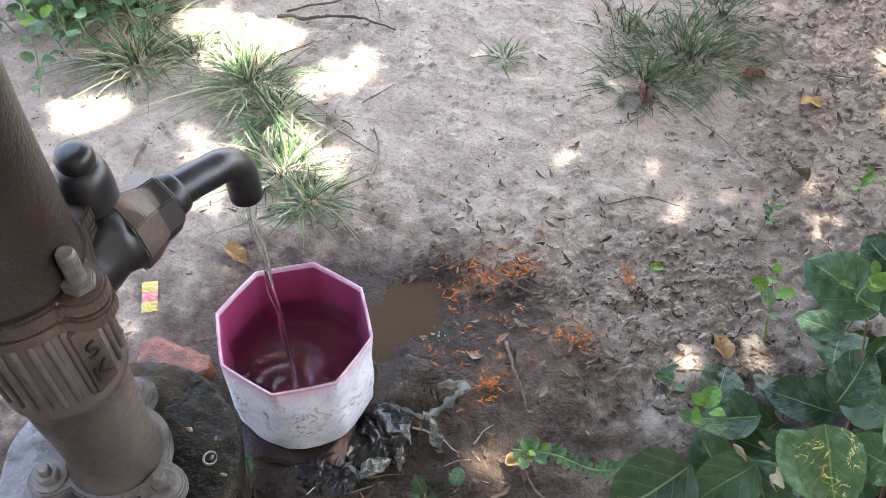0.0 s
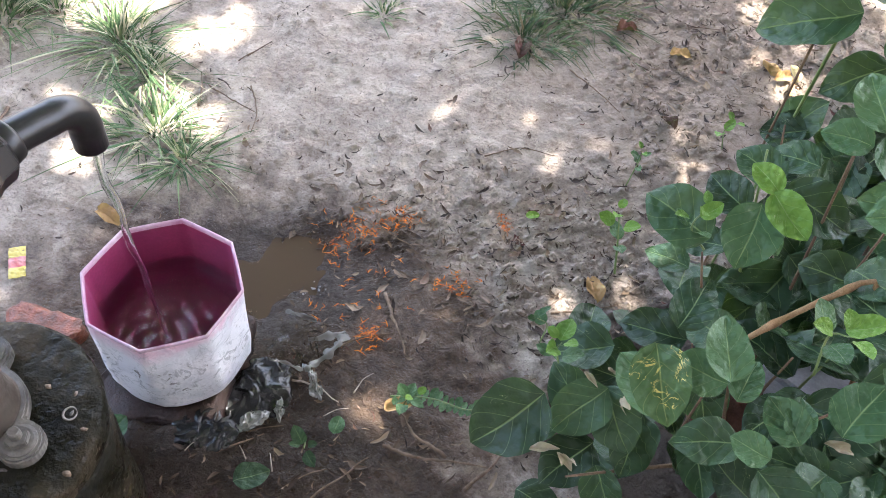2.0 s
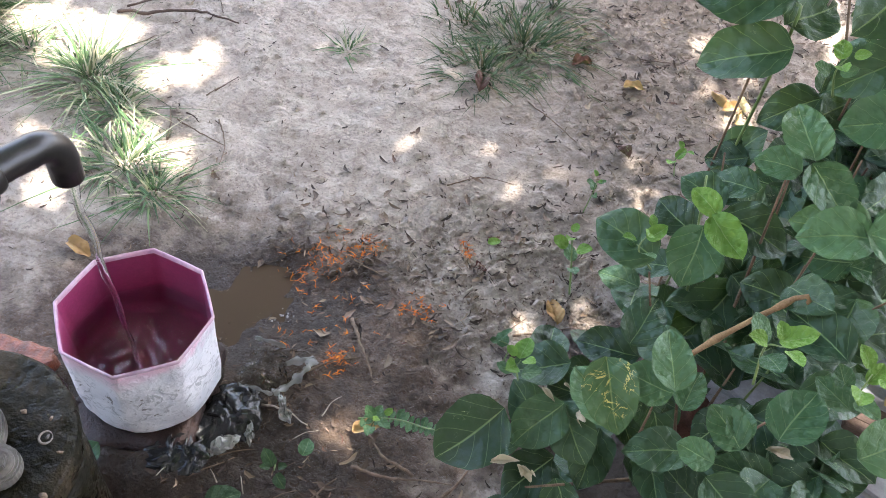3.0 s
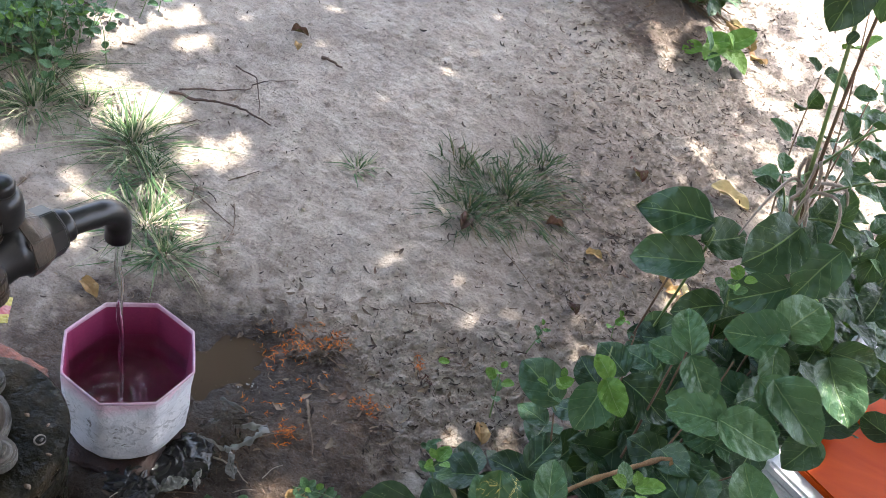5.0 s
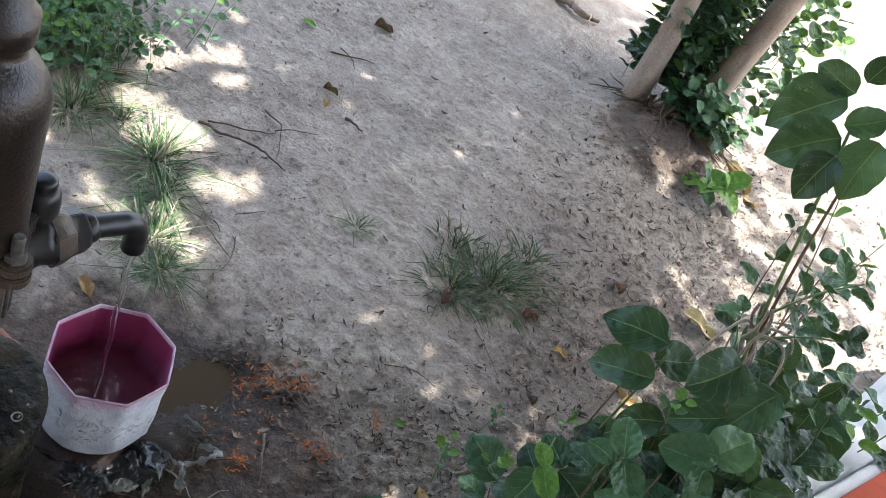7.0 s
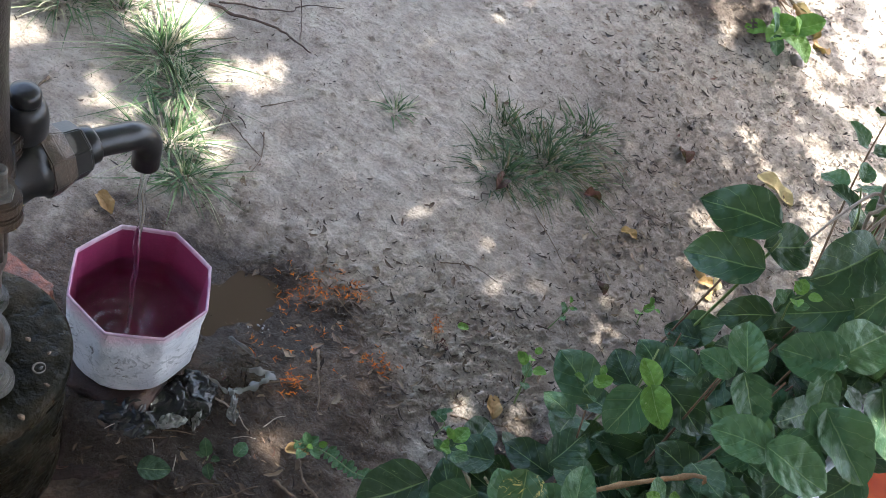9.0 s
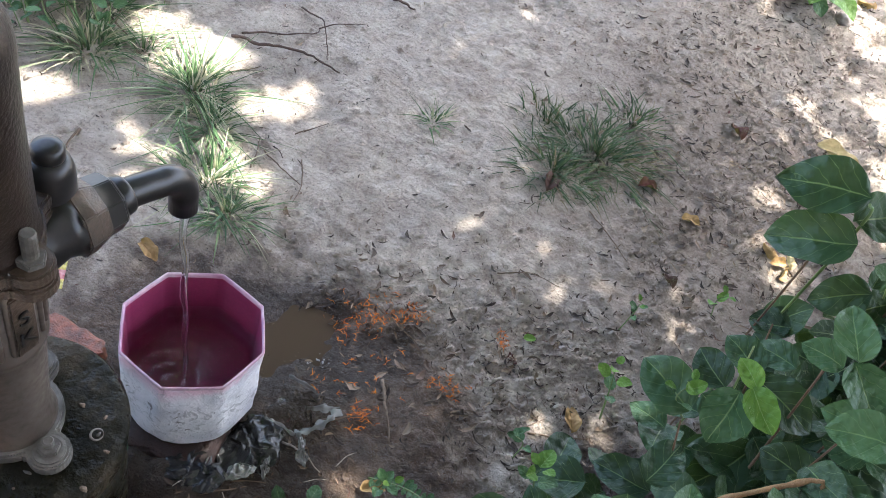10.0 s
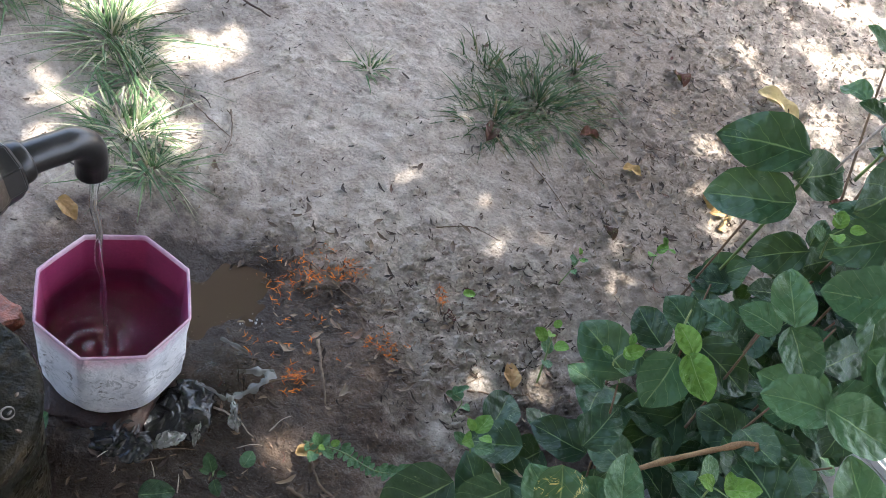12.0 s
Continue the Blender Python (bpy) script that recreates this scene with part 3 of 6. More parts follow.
def lobed_flange(bm, r, lobe, lobe_r, angles, z0, z1):
    """A round flange with rounded ears for its bolts."""
    outline = []
    for i in range(120):
        a = 2 * math.pi * i / 120
        d = r
        for b in angles:
            off = (a - b + math.pi) % (2 * math.pi) - math.pi
            s = lobe * math.sin(off)
            if abs(off) < 1.2 and abs(s) < lobe_r:
                d = max(d, lobe * math.cos(off) + math.sqrt(lobe_r ** 2 - s * s))
        outline.append((d * math.cos(a), d * math.sin(a)))
    return slab(bm, outline, z0, z1, 0.003)


def hand_pump():
    pump = holder("hand_pump", "old cast-iron hand pump with black curved spout, on a wet plinth", "hand pump", (*AXIS, BASE))
    foot_ears = [radians(a) for a in (-20, 100, 220)]
    top_ears = [radians(a) for a in (-4, 75.5, 160, 250)]
    part("foot_flange", lobed_flange(bmesh.new(), 0.066, 0.078, 0.028, foot_ears, 0.0, 0.020), STEEL, pump, "muddy grey foot flange", False)
    for a in foot_ears:
        x, y = 0.079 * math.cos(a), 0.079 * math.sin(a)
        bm = lathe(bmesh.new(), [(0.021, 0.019), (0.021, 0.023), (0.017, 0.024)], 22, (x, y, 0))
        hex_nut(bm, (x, y, 0.024), 0.0145, 0.011, a)
        lathe(bm, [(0.0075, 0.034), (0.0075, 0.046), (0.006, 0.048)], 14, (x, y, 0))
        part("foot_bolt", bm, STEEL, pump, "rusty bolt and nut", False)
    body = part("lower_barrel", lathe(bmesh.new(), [(0.060, 0.016), (0.056, 0.026), (0.0515, 0.045), (0.0525, 0.09), (0.055, 0.14), (0.058, 0.195), (0.0595, 0.214), (0.0635, 0.219), (0.0635, 0.226), (0.0605, 0.231), (0.0605, 0.357)], 56), IRON, pump, "mud-stained painted barrel")
    for k in range(26):
        a = 2 * math.pi * k / 26
        x, y = 0.061 * math.cos(a), 0.061 * math.sin(a)
        bm = tube(bmesh.new(), [(x, y, 0.236), (x, y, 0.240), (x, y, 0.346), (x, y, 0.352)], [0.002, 0.0042, 0.0042, 0.002], 6)
        part("rib", bm, IRON, body)
    # raised panel with two cast letters
    a0 = math.radians(-14)
    d, up = Vector((math.cos(a0), math.sin(a0), 0)), Vector((0, 0, 1))
    turn = Matrix((up.cross(d), up, d)).transposed().to_4x4()
    bm = bmesh.new()
    bmesh.ops.create_cube(bm, size=1.0, matrix=Matrix.Translation(d * 0.0627 + up * 0.290) @ turn @ Matrix.Diagonal((0.029, 0.104, 0.006, 1)))
    bmesh.ops.bevel(bm, geom=bm.edges[:], offset=0.0015, segments=2, affect="EDGES")
    part("letter_panel", bm, IRON_BROWN, body, "rusty raised panel", False)
    for body_text, z in (("S", 0.292), ("K", 0.256)):
        curve = bpy.data.curves.new("cast_letter", "FONT")
        curve.body, curve.size, curve.extrude, curve.align_x = body_text, 0.033, 0.0012, "CENTER"
        draft = new("cast_letter_draft", curve)
        mesh = bpy.data.meshes.new_from_object(draft.evaluated_get(bpy.context.evaluated_depsgraph_get()))
        bpy.data.objects.remove(draft)
        letter = new("cast_letter", mesh)
        mesh.materials.clear()
        mesh.materials.append(IRON_DARK)
        letter.matrix_basis = Matrix.Translation(d * 0.0665 + up * z) @ turn
        letter.parent = body
    part("lower_flange", lobed_flange(bmesh.new(), 0.072, 0.074, 0.026, top_ears, 0.357, 0.376), IRON_BROWN, pump, "dark bolted flange", False)
    part("upper_flange", lobed_flange(bmesh.new(), 0.074, 0.074, 0.025, top_ears, 0.3785, 0.398), IRON_BROWN, pump, "dark bolted flange", False)
    for a in top_ears[:1] + top_ears[2:]:
        x, y = 0.077 * math.cos(a), 0.077 * math.sin(a)
        bm = hex_nut(bmesh.new(), (x, y, 0.398), 0.0155, 0.010, a)
        lathe(bm, [(0.0085, 0.408), (0.0085, 0.440), (0.007, 0.443)], 14, (x, y, 0))
        part("flange_bolt", bm, STEEL, pump, "grey threaded bolt with nut", False)
    # handle lug with its black cap
    a = top_ears[1]
    x, y = 0.106 * math.cos(a), 0.106 * math.sin(a)
    bm = lathe(bmesh.new(), [(0.012, 0.356), (0.0225, 0.362), (0.0262, 0.376), (0.0265, 0.400), (0.0255, 0.412), (0.022, 0.424), (0.012, 0.428)], 28, (x, y, 0))
    tube(bm, [(x * 0.45, y * 0.45, 0.378), (x, y, 0.382)], 0.017, 14)
    lug = part("lug", bm, IRON_DARK, pump, "black cast lug")
    part("cap_bolt", lathe(bmesh.new(), [(0.0165, 0.426), (0.018, 0.430), (0.018, 0.439), (0.015, 0.445), (0.006, 0.446)], 24, (x, y, 0)), IRON_DARK, lug, "black bolt head")
    part("upper_barrel", lathe(bmesh.new(), [(0.071, 0.398), (0.069, 0.405), (0.0685, 0.42), (0.0685, 0.55), (0.070, 0.60), (0.071, 0.63), (0.0695, 0.645), (0.063, 0.665), (0.051, 0.684), (0.038, 0.694), (0.034, 0.700), (0.034, 0.716), (0.043, 0.720), (0.044, 0.752), (0.034, 0.758), (0.032, 0.80), (0.030, 0.802)], 56), IRON_UPPER, pump, "dark rust-streaked upper barrel")
    # spout: cast neck, eight-sided bush and nut, thin ring, bent pipe
    d = SPOUT
    z = 0.335
    along = lambda q, h=0.0: d * q + Vector((0, 0, z + h))
    part("neck", tube(bmesh.new(), [along(0.040, -0.012), along(0.070, -0.008), along(0.085, -0.003), along(0.098), along(0.108)], [0.040, 0.038, 0.037, 0.041, 0.0445], 28), IRON_DARK, pump, "black cast spout neck")
    bm = tube(bmesh.new(), [along(q) for q in (0.106, 0.108, 0.126, 0.143)], [0.0440, 0.0485, 0.0460, 0.0395], 8)
    bmesh.ops.bevel(bm, geom=bm.edges[:], offset=0.0016, segments=2, affect="EDGES")
    part("bush", bm, IRON_BROWN, pump, "brown worn eight-sided bush", False)
    bm = tube(bmesh.new(), [along(q) for q in (0.137, 0.140, 0.164, 0.170)], [0.0340, 0.0390, 0.0370, 0.0290], 8)
    bmesh.ops.bevel(bm, geom=bm.edges[:], offset=0.0014, segments=2, affect="EDGES")
    part("collar", bm, IRON_DARK, pump, "black eight-sided nut", False)
    part("ring", tube(bmesh.new(), [along(q, -0.001) for q in (0.166, 0.170, 0.182, 0.185, 0.1865)], [0.024, 0.0262, 0.0250, 0.0238, 0.0205], 28), IRON_DARK, pump, "thin worn ring")
    line = [along(q, h) for q, h in ((0.165, 0.0), (0.186, -0.002), (0.210, -0.006), (0.230, -0.011))]
    for k in range(1, 9):
        t = k / 8 * radians(88)
        line.append(along(0.230 + 0.041 * math.sin(t), -0.011 - 0.041 * (1 - math.cos(t))))
    line.append(line[-1] + Vector((0, 0, -0.033)))
    bm = tube(bmesh.new(), line, 0.0195, 24, False)
    inner = tube(bmesh.new(), line[-4:], 0.0160, 24, False)
    inner_data = bpy.data.meshes.new("bore")
    inner.to_mesh(inner_data)
    inner.free()
    bm.from_mesh(inner_data)
    bm.edges.ensure_lookup_table()
    rims = [e for e in bm.edges if e.is_boundary and all(abs(v.co.z - line[-1].z) < 0.004 for v in e.verts)]
    bmesh.ops.bridge_loops(bm, edges=rims)
    part("spout", bm, IRON_DARK, pump, "worn black bent steel pipe")
    return Vector(AXIS).to_3d() + line[-1] + Vector((0, 0, BASE))


plinth()
SPOUT_TIP = hand_pump()


# ---- bucket and what stands by it ----
BUCKET = Vector((-0.025, 1.022, 0.0))


def octagon(r, z, turn, soft=0.10):
    """A rounded octagon's ring of places."""
    out = []
    for i in range(64):
        a = 2 * math.pi * i / 64
        k = (a % (math.pi / 4)) - math.pi / 8
        d = r * math.cos(math.pi / 8) / math.cos(k)
        d = d * (1 - soft) + r * 0.965 * soft
        out.append((d * math.cos(a + turn), d * math.sin(a + turn), z))
    return out


def ring_skin(bm, rings, top=False, bottom=False):
    made = [[bm.verts.new(p) for p in ring] for ring in rings]
    n = len(made[0])
    for lo, hi in zip(made, made[1:]):
        for i in range(n):
            bm.faces.new((lo[i], lo[(i + 1) % n], hi[(i + 1) % n], hi[i]))
    if bottom:
        bm.faces.new(list(reversed(made[0])))
    if top:
        bm.faces.new(made[-1])
    return made


def bucket():
    base, turn = 0.036, radians(4)
    thing = holder("bucket", "white scuffed octagonal plastic bucket, maroon inside, full of water", "bucket", (BUCKET.x, BUCKET.y, base))
    prof = [(0.113, 0.0), (0.1195, 0.004), (0.1225, 0.012), (0.1240, 0.03), (0.1240, 0.045), (0.1248, 0.065), (0.1250, 0.09), (0.1252, 0.12), (0.1255, 0.15), (0.1258, 0.175), (0.1262, 0.200)]
    bm = bmesh.new()
    ring_skin(bm, [octagon(r, z, turn, 0.10 + 0.55 * max(0.0, 1 - z / 0.09)) for r, z in prof], bottom=True)
    for v in bm.verts:
        dent = 0.0050 * noise.noise(v.co * 16 + Vector((5, 0, 0))) + 0.0022 * noise.noise(v.co * 45)
        if 0.004 < v.co.z < 0.195:
            v.co += Vector((v.co.x, v.co.y, 0)).normalized() * dent
    part("outer_wall", bm, WHITE, thing, "scuffed white outside")
    bm = bmesh.new()
    ring_skin(bm, [octagon(r, z, turn) for r, z in ((0.1228, 0.199), (0.1205, 0.13), (0.1185, 0.06), (0.114, 0.010))])
    bm.faces.new([v for v in bm.verts][-64:])
    part("inner_wall", bm, MAROON, thing, "maroon inside")
    bm = bmesh.new()
    ring_skin(bm, [octagon(0.1264, 0.196, turn), octagon(0.1272, 0.202, turn), octagon(0.1246, 0.2048, turn), octagon(0.1226, 0.201, turn), octagon(0.1222, 0.194, turn)])
    part("rim", bm, PINK, thing, "pale pink worn rim")
    # the water in it, with a ring of ripples
    bm = bmesh.new()
    rings = [octagon(0.1185 * k / 24, 0.112, turn) for k in range(24, 0, -1)]
    made = ring_skin(bm, rings)
    bm.faces.new(made[-1])
    for v in bm.verts:
        q = math.hypot(v.co.x + 0.01, v.co.y + 0.06)
        v.co.z += 0.0016 * math.sin(q * 260) * math.exp(-q * 9) + 0.0012 * noise.noise(v.co * 60)
    bmesh.ops.recalc_face_normals(bm, faces=bm.faces)
    water = obj("bucket_water", bm, WATER)
    water.location = (BUCKET.x, BUCKET.y, base)
    water.visible_shadow = False
    tagged(water, "rippled clear water standing in the bucket", "water")
    # the running jet
    tip = SPOUT_TIP
    pts, rad = [], []
    end = Vector((BUCKET.x, BUCKET.y - 0.03, base + 0.116))
    for k in range(15):
        t = k / 14
        p = Vector((tip.x + 0.012 * t, tip.y + 0.010 * t, tip.z + 0.006 + (end.z - tip.z) * t ** 1.15))
        pts.append(p + Vector((0.002 * math.sin(k * 1.7), 0.002 * math.cos(k * 1.3), 0)))
        rad.append(0.0065 - 0.0035 * t + 0.0010 * math.sin(k * 2.1))
    jet = obj("water_jet", tube(bmesh.new(), pts, rad, 14), WATER)
    jet.visible_shadow = False
    tagged(jet, "clear water running from the spout into the bucket", "water")


def brick(x, y, z, turn, label, broken=0):
    bm = bmesh.new()
    bmesh.ops.create_cube(bm, size=1.0, matrix=Matrix.Diagonal((0.215, 0.105, 0.066, 1)))
    bmesh.ops.subdivide_edges(bm, edges=bm.edges[:], cuts=9, use_grid_fill=True)
    for v in bm.verts:
        n = noise.noise(v.co * 22 + Vector((broken * 7.0, 0, 0)))
        v.co += v.co.normalized() * (0.011 * n + 0.004 * noise.noise(v.co * 70))
        if broken:
            v.co.x *= 0.82 + 0.35 * noise.noise(Vector((v.co.y * 14, v.co.z * 14, broken)))
    bmesh.ops.bevel(bm, geom=[e for e in bm.edges if e.calc_face_angle(0) > 0.9], offset=0.006, segments=2, affect="EDGES")
    ob = obj("brick", bm, BRICK_ORANGE if broken == 1 else BRICK)
    ob.matrix_basis = pose(x, y, z, 2, -3, turn) @ Matrix.Scale(0.72 if broken == 1 else 1.0, 4)
    return tagged(ob, label, "brick", "bricks by the pump")


bucket()
brick(-0.030, 0.930, 0.003, 3, "wet red brick lying under the bucket")
brick(-0.025, 1.046, 0.003, 3, "wet red brick under the back of the bucket")
brick(-0.272, 1.012, 0.022, 172, "broken orange-red brick lying beside the bucket", 1)
brick(0.02, 0.785, -0.026, 30, "red brick half sunk in the wet mud", 2)


# ---- leaves, sprigs and shrubs ----
LEAVES = {
    "dark": [leaf_mesh("leaf_dark", LEAF_DARK, w, c, dr, wv, 1.5, s, 0.019) for w, c, dr, wv, s in ((0.77, 0.12, 0.14, 0.03, 0), (0.70, 0.08, 0.20, 0.05, 2), (0.82, 0.16, 0.12, 0.03, 4), (0.68, 0.20, 0.18, 0.04, 5), (0.74, 0.24, 0.10, 0.05, 8))],
    "mid": [leaf_mesh("leaf_mid", LEAF_MID, w, c, dr, wv, 1.5, s, 0.019) for w, c, dr, wv, s in ((0.78, 0.12, 0.12, 0.02, 1), (0.69, 0.10, 0.16, 0.04, 3), (0.84, 0.10, 0.10, 0.03, 5), (0.73, 0.22, 0.14, 0.05, 7))],
    "lime": [leaf_mesh("leaf_lime", LEAF_LIME, w, c, dr, wv, 1.3, s) for w, c, dr, wv, s in ((0.68, 0.20, 0.08, 0.02, 1), (0.78, 0.12, 0.10, 0.02, 6))],
    "dry": [leaf_mesh("leaf_dry", LEAF_DRY, 0.55, 0.35, 0.18, 0.08, 1.2, 3)],
    "bitten": [leaf_mesh("leaf_bitten", LEAF_BITTEN, 0.74, 0.14, 0.12, 0.03, 1.5, 6, 0.019)],
    "withered": [leaf_mesh("leaf_withered", LEAF_WITHERED, 0.30, 0.9, 0.35, 0.16, 1.2, 5)],
    "yellow": [leaf_mesh("leaf_yellow", LEAF_YELLOW, 0.5, 0.25, 0.10, 0.05, 1.3, 2)],
    "red": [leaf_mesh("leaf_red", LEAF_RED, 0.55, 0.5, 0.2, 0.10, 1.2, 2)],
    "crown": [leaf_mesh("leaf_crown", LEAF_CROWN, 0.48, 0.1, 0.2, 0.05, 1.4, 2)],
}


def add_leaf(parent, base, tip, tone="dark", up=(0, 0, 1), roll=0.0, variant=None):
    """One leaf as a part of a plant."""
    kinds = LEAVES[tone]
    ob = new("leaf", kinds[rng.randrange(len(kinds)) if variant is None else variant])
    ob.matrix_basis = leaf_pose(base, tip, up, roll)
    ob.parent = parent
    return ob


def sprig(parent, foot, top, pairs, size, tones, spread_up=0.25, first=0.35, stem=None, thick=0.0028):
    """A stem with pairs of opposite leaves, each pair turned a quarter against the last, and a leaf at the top."""
    foot, top = Vector(foot), Vector(top)
    sag = Vector((rng.uniform(-0.02, 0.02), rng.uniform(-0.02, 0.02), 0.01))
    line = bend([foot, foot.lerp(top, 0.5) + sag, top], 5)
    part("stem", tube(bmesh.new(), line, taper(thick, thick * 0.5, len(line)), 6), stem or GREEN_STEM, parent)
    axis = (top - foot).normalized()
    side = axis.cross(Vector((0, 0, 1)))
    side = side.normalized() if side.length > 0.15 else Vector((1, 0, 0))
    side = Matrix.Rotation(rng.uniform(0, 3.1), 3, axis) @ side
    for k in range(pairs):
        t = first + (1 - first) * k / max(1, pairs - 1)
        at = line[min(len(line) - 1, round(t * (len(line) - 1)))]
        s = Matrix.Rotation(k * 1.45 + rng.uniform(-0.3, 0.3), 3, axis) @ side
        for sign in (1, -1):
            d = (s * sign + axis * 0.35 + Vector((0, 0, spread_up))).normalized()
            d.z = max(-0.45, min(0.55, d.z))
            length = size * rng.uniform(0.75, 1.15) * (0.72 if k == pairs - 1 else 1.0)
            up = Vector((rng.uniform(-0.35, 0.25), rng.uniform(-0.45, 0.15), 1))
            b = at + d * 0.008
            add_leaf(parent, b, b + d.normalized() * length, tones[min(len(tones) - 1, k * len(tones) // pairs)], up, rng.uniform(-14, 14))
    return line


NEAR, FAR, HIGH = (-0.2, -0.45, 1.0), (-0.2, -0.65, 0.8), (-0.3, -0.75, 0.55)


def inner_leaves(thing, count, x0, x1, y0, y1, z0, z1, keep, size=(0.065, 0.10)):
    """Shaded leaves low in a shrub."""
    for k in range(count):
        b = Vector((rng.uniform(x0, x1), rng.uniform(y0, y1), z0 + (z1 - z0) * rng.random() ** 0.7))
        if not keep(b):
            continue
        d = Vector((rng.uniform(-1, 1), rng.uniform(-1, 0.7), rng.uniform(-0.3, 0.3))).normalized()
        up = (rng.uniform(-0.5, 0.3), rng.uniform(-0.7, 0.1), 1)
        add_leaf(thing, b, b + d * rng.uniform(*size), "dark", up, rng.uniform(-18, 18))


def limbs(thing, root, tips, thick=0.0042):
    """Woody limbs from the root to the leafy tips."""
    for tip in tips:
        tip = Vector(tip) - Vector((0, 0, 0.02))
        low = Vector(root) + Vector((rng.uniform(-0.08, 0.08), rng.uniform(-0.08, 0.08), 0.0))
        mid = low.lerp(tip, 0.55) + Vector((rng.uniform(-0.02, 0.02), rng.uniform(-0.02, 0.02), -0.03))
        line = bend([low, mid, tip], 5)
        part("limb", tube(bmesh.new(), line, taper(thick, 0.0013, len(line)), 6), STEM if rng.random() < 0.8 else GREEN_STEM, thing)


BED = dict(place=(-0.0042, -0.015, -0.087), size=1.06)


def shrub():
    thing = holder("shrub", "dense shrub with glossy dark green oval leaves, beside the wall", "shrub", **BED)
    limbs(thing, (0.90, 1.00, 0.0), ((0.676, 0.951, 0.625), (0.70, 0.90, 0.51), (0.69, 0.80, 0.57), (0.56, 0.72, 0.47), (0.70, 0.83, 0.645), (0.77, 0.83, 0.62), (0.72, 1.03, 0.725),
                                      (0.81, 1.04, 0.78), (0.86, 0.97, 0.735), (0.85, 1.12, 0.75), (0.83, 0.86, 0.60), (0.80, 0.76, 0.65), (0.90, 1.06, 0.76), (0.93, 0.90, 0.70), (0.78, 1.15, 0.66)))
    add_leaf(thing, (0.676, 0.951, 0.630), (0.602, 1.001, 0.638), "dark", NEAR, -7)
    add_leaf(thing, (0.697, 1.009, 0.500), (0.643, 1.036, 0.501), "dark", NEAR, 10)
    add_leaf(thing, (0.673, 0.899, 0.520), (0.709, 0.959, 0.554), "dark", NEAR, -6)
    add_leaf(thing, (0.718, 0.951, 0.420), (0.630, 0.969, 0.411), "dark", NEAR, 8)
    add_leaf(thing, (0.637, 0.749, 0.580), (0.588, 0.808, 0.597), "mid", NEAR, 7)
    add_leaf(thing, (0.681, 0.760, 0.640), (0.628, 0.779, 0.638), "mid", NEAR, 2)
    add_leaf(thing, (0.675, 0.750, 0.660), (0.670, 0.812, 0.687), "mid", NEAR, 10)
    add_leaf(thing, (0.692, 0.748, 0.630), (0.711, 0.787, 0.651), "mid", NEAR, -10)
    add_leaf(thing, (0.708, 0.942, 0.730), (0.742, 0.895, 0.716), "lime", NEAR, 6)
    add_leaf(thing, (0.715, 0.941, 0.730), (0.688, 0.973, 0.739), "lime", NEAR, -8)
    add_leaf(thing, (0.728, 0.989, 0.660), (0.710, 0.920, 0.625), "mid", NEAR, -3)
    add_leaf(thing, (0.744, 1.000, 0.620), (0.764, 0.963, 0.607), "mid", NEAR, 9)
    add_leaf(thing, (0.773, 1.056, 0.620), (0.859, 1.013, 0.618), "dark", NEAR, 8)
    add_leaf(thing, (0.807, 0.987, 0.790), (0.790, 1.056, 0.817), "mid", NEAR, -6)
    add_leaf(thing, (0.816, 1.007, 0.770), (0.857, 0.946, 0.751), "mid", NEAR, -8)
    add_leaf(thing, (0.808, 1.001, 0.760), (0.757, 1.020, 0.758), "mid", NEAR, -3)
    add_leaf(thing, (0.888, 0.944, 0.740), (0.802, 0.958, 0.729), "mid", NEAR, -10)
    add_leaf(thing, (0.900, 0.960, 0.720), (0.976, 0.967, 0.738), "mid", NEAR, -3)
    add_leaf(thing, (0.951, 1.023, 0.600), (0.887, 1.027, 0.589), "mid", NEAR, -10)
    add_leaf(thing, (0.945, 1.016, 0.600), (0.999, 1.000, 0.604), "mid", NEAR, -1)
    add_leaf(thing, (0.934, 1.033, 0.750), (1.004, 0.988, 0.744), "mid", NEAR, 0)
    add_leaf(thing, (0.898, 0.889, 0.600), (0.973, 0.905, 0.622), "dark", NEAR, 10)
    add_leaf(thing, (0.958, 0.808, 0.700), (0.925, 0.893, 0.732), "mid", NEAR, -2)
    add_leaf(thing, (0.908, 0.947, 0.580), (0.851, 0.895, 0.545), "mid", NEAR, 0)
    add_leaf(thing, (0.783, 0.716, 0.650), (0.818, 0.766, 0.680), "mid", NEAR, -9)
    add_leaf(thing, (0.862, 0.758, 0.660), (0.831, 0.792, 0.669), "mid", NEAR, 6)
    add_leaf(thing, (0.808, 0.657, 0.740), (0.867, 0.683, 0.763), "mid", NEAR, 6)
    add_leaf(thing, (0.756, 0.716, 0.620), (0.726, 0.760, 0.634), "mid", NEAR, -6)
    add_leaf(thing, (0.750, 0.722, 0.620), (0.757, 0.761, 0.639), "mid", NEAR, 2)
    add_leaf(thing, (0.725, 0.697, 0.620), (0.687, 0.713, 0.620), "mid", NEAR, 7)
    add_leaf(thing, (0.525, 0.805, 0.480), (0.450, 0.744, 0.438), "dark", NEAR, -3)
    add_leaf(thing, (0.604, 0.836, 0.460), (0.546, 0.785, 0.425), "dark", NEAR, -8)
    add_leaf(thing, (0.603, 0.845, 0.450), (0.639, 0.772, 0.425), "dark", NEAR, 7)
    add_leaf(thing, (0.983, 1.142, 0.770), (0.909, 1.131, 0.750), "mid", NEAR, -1)
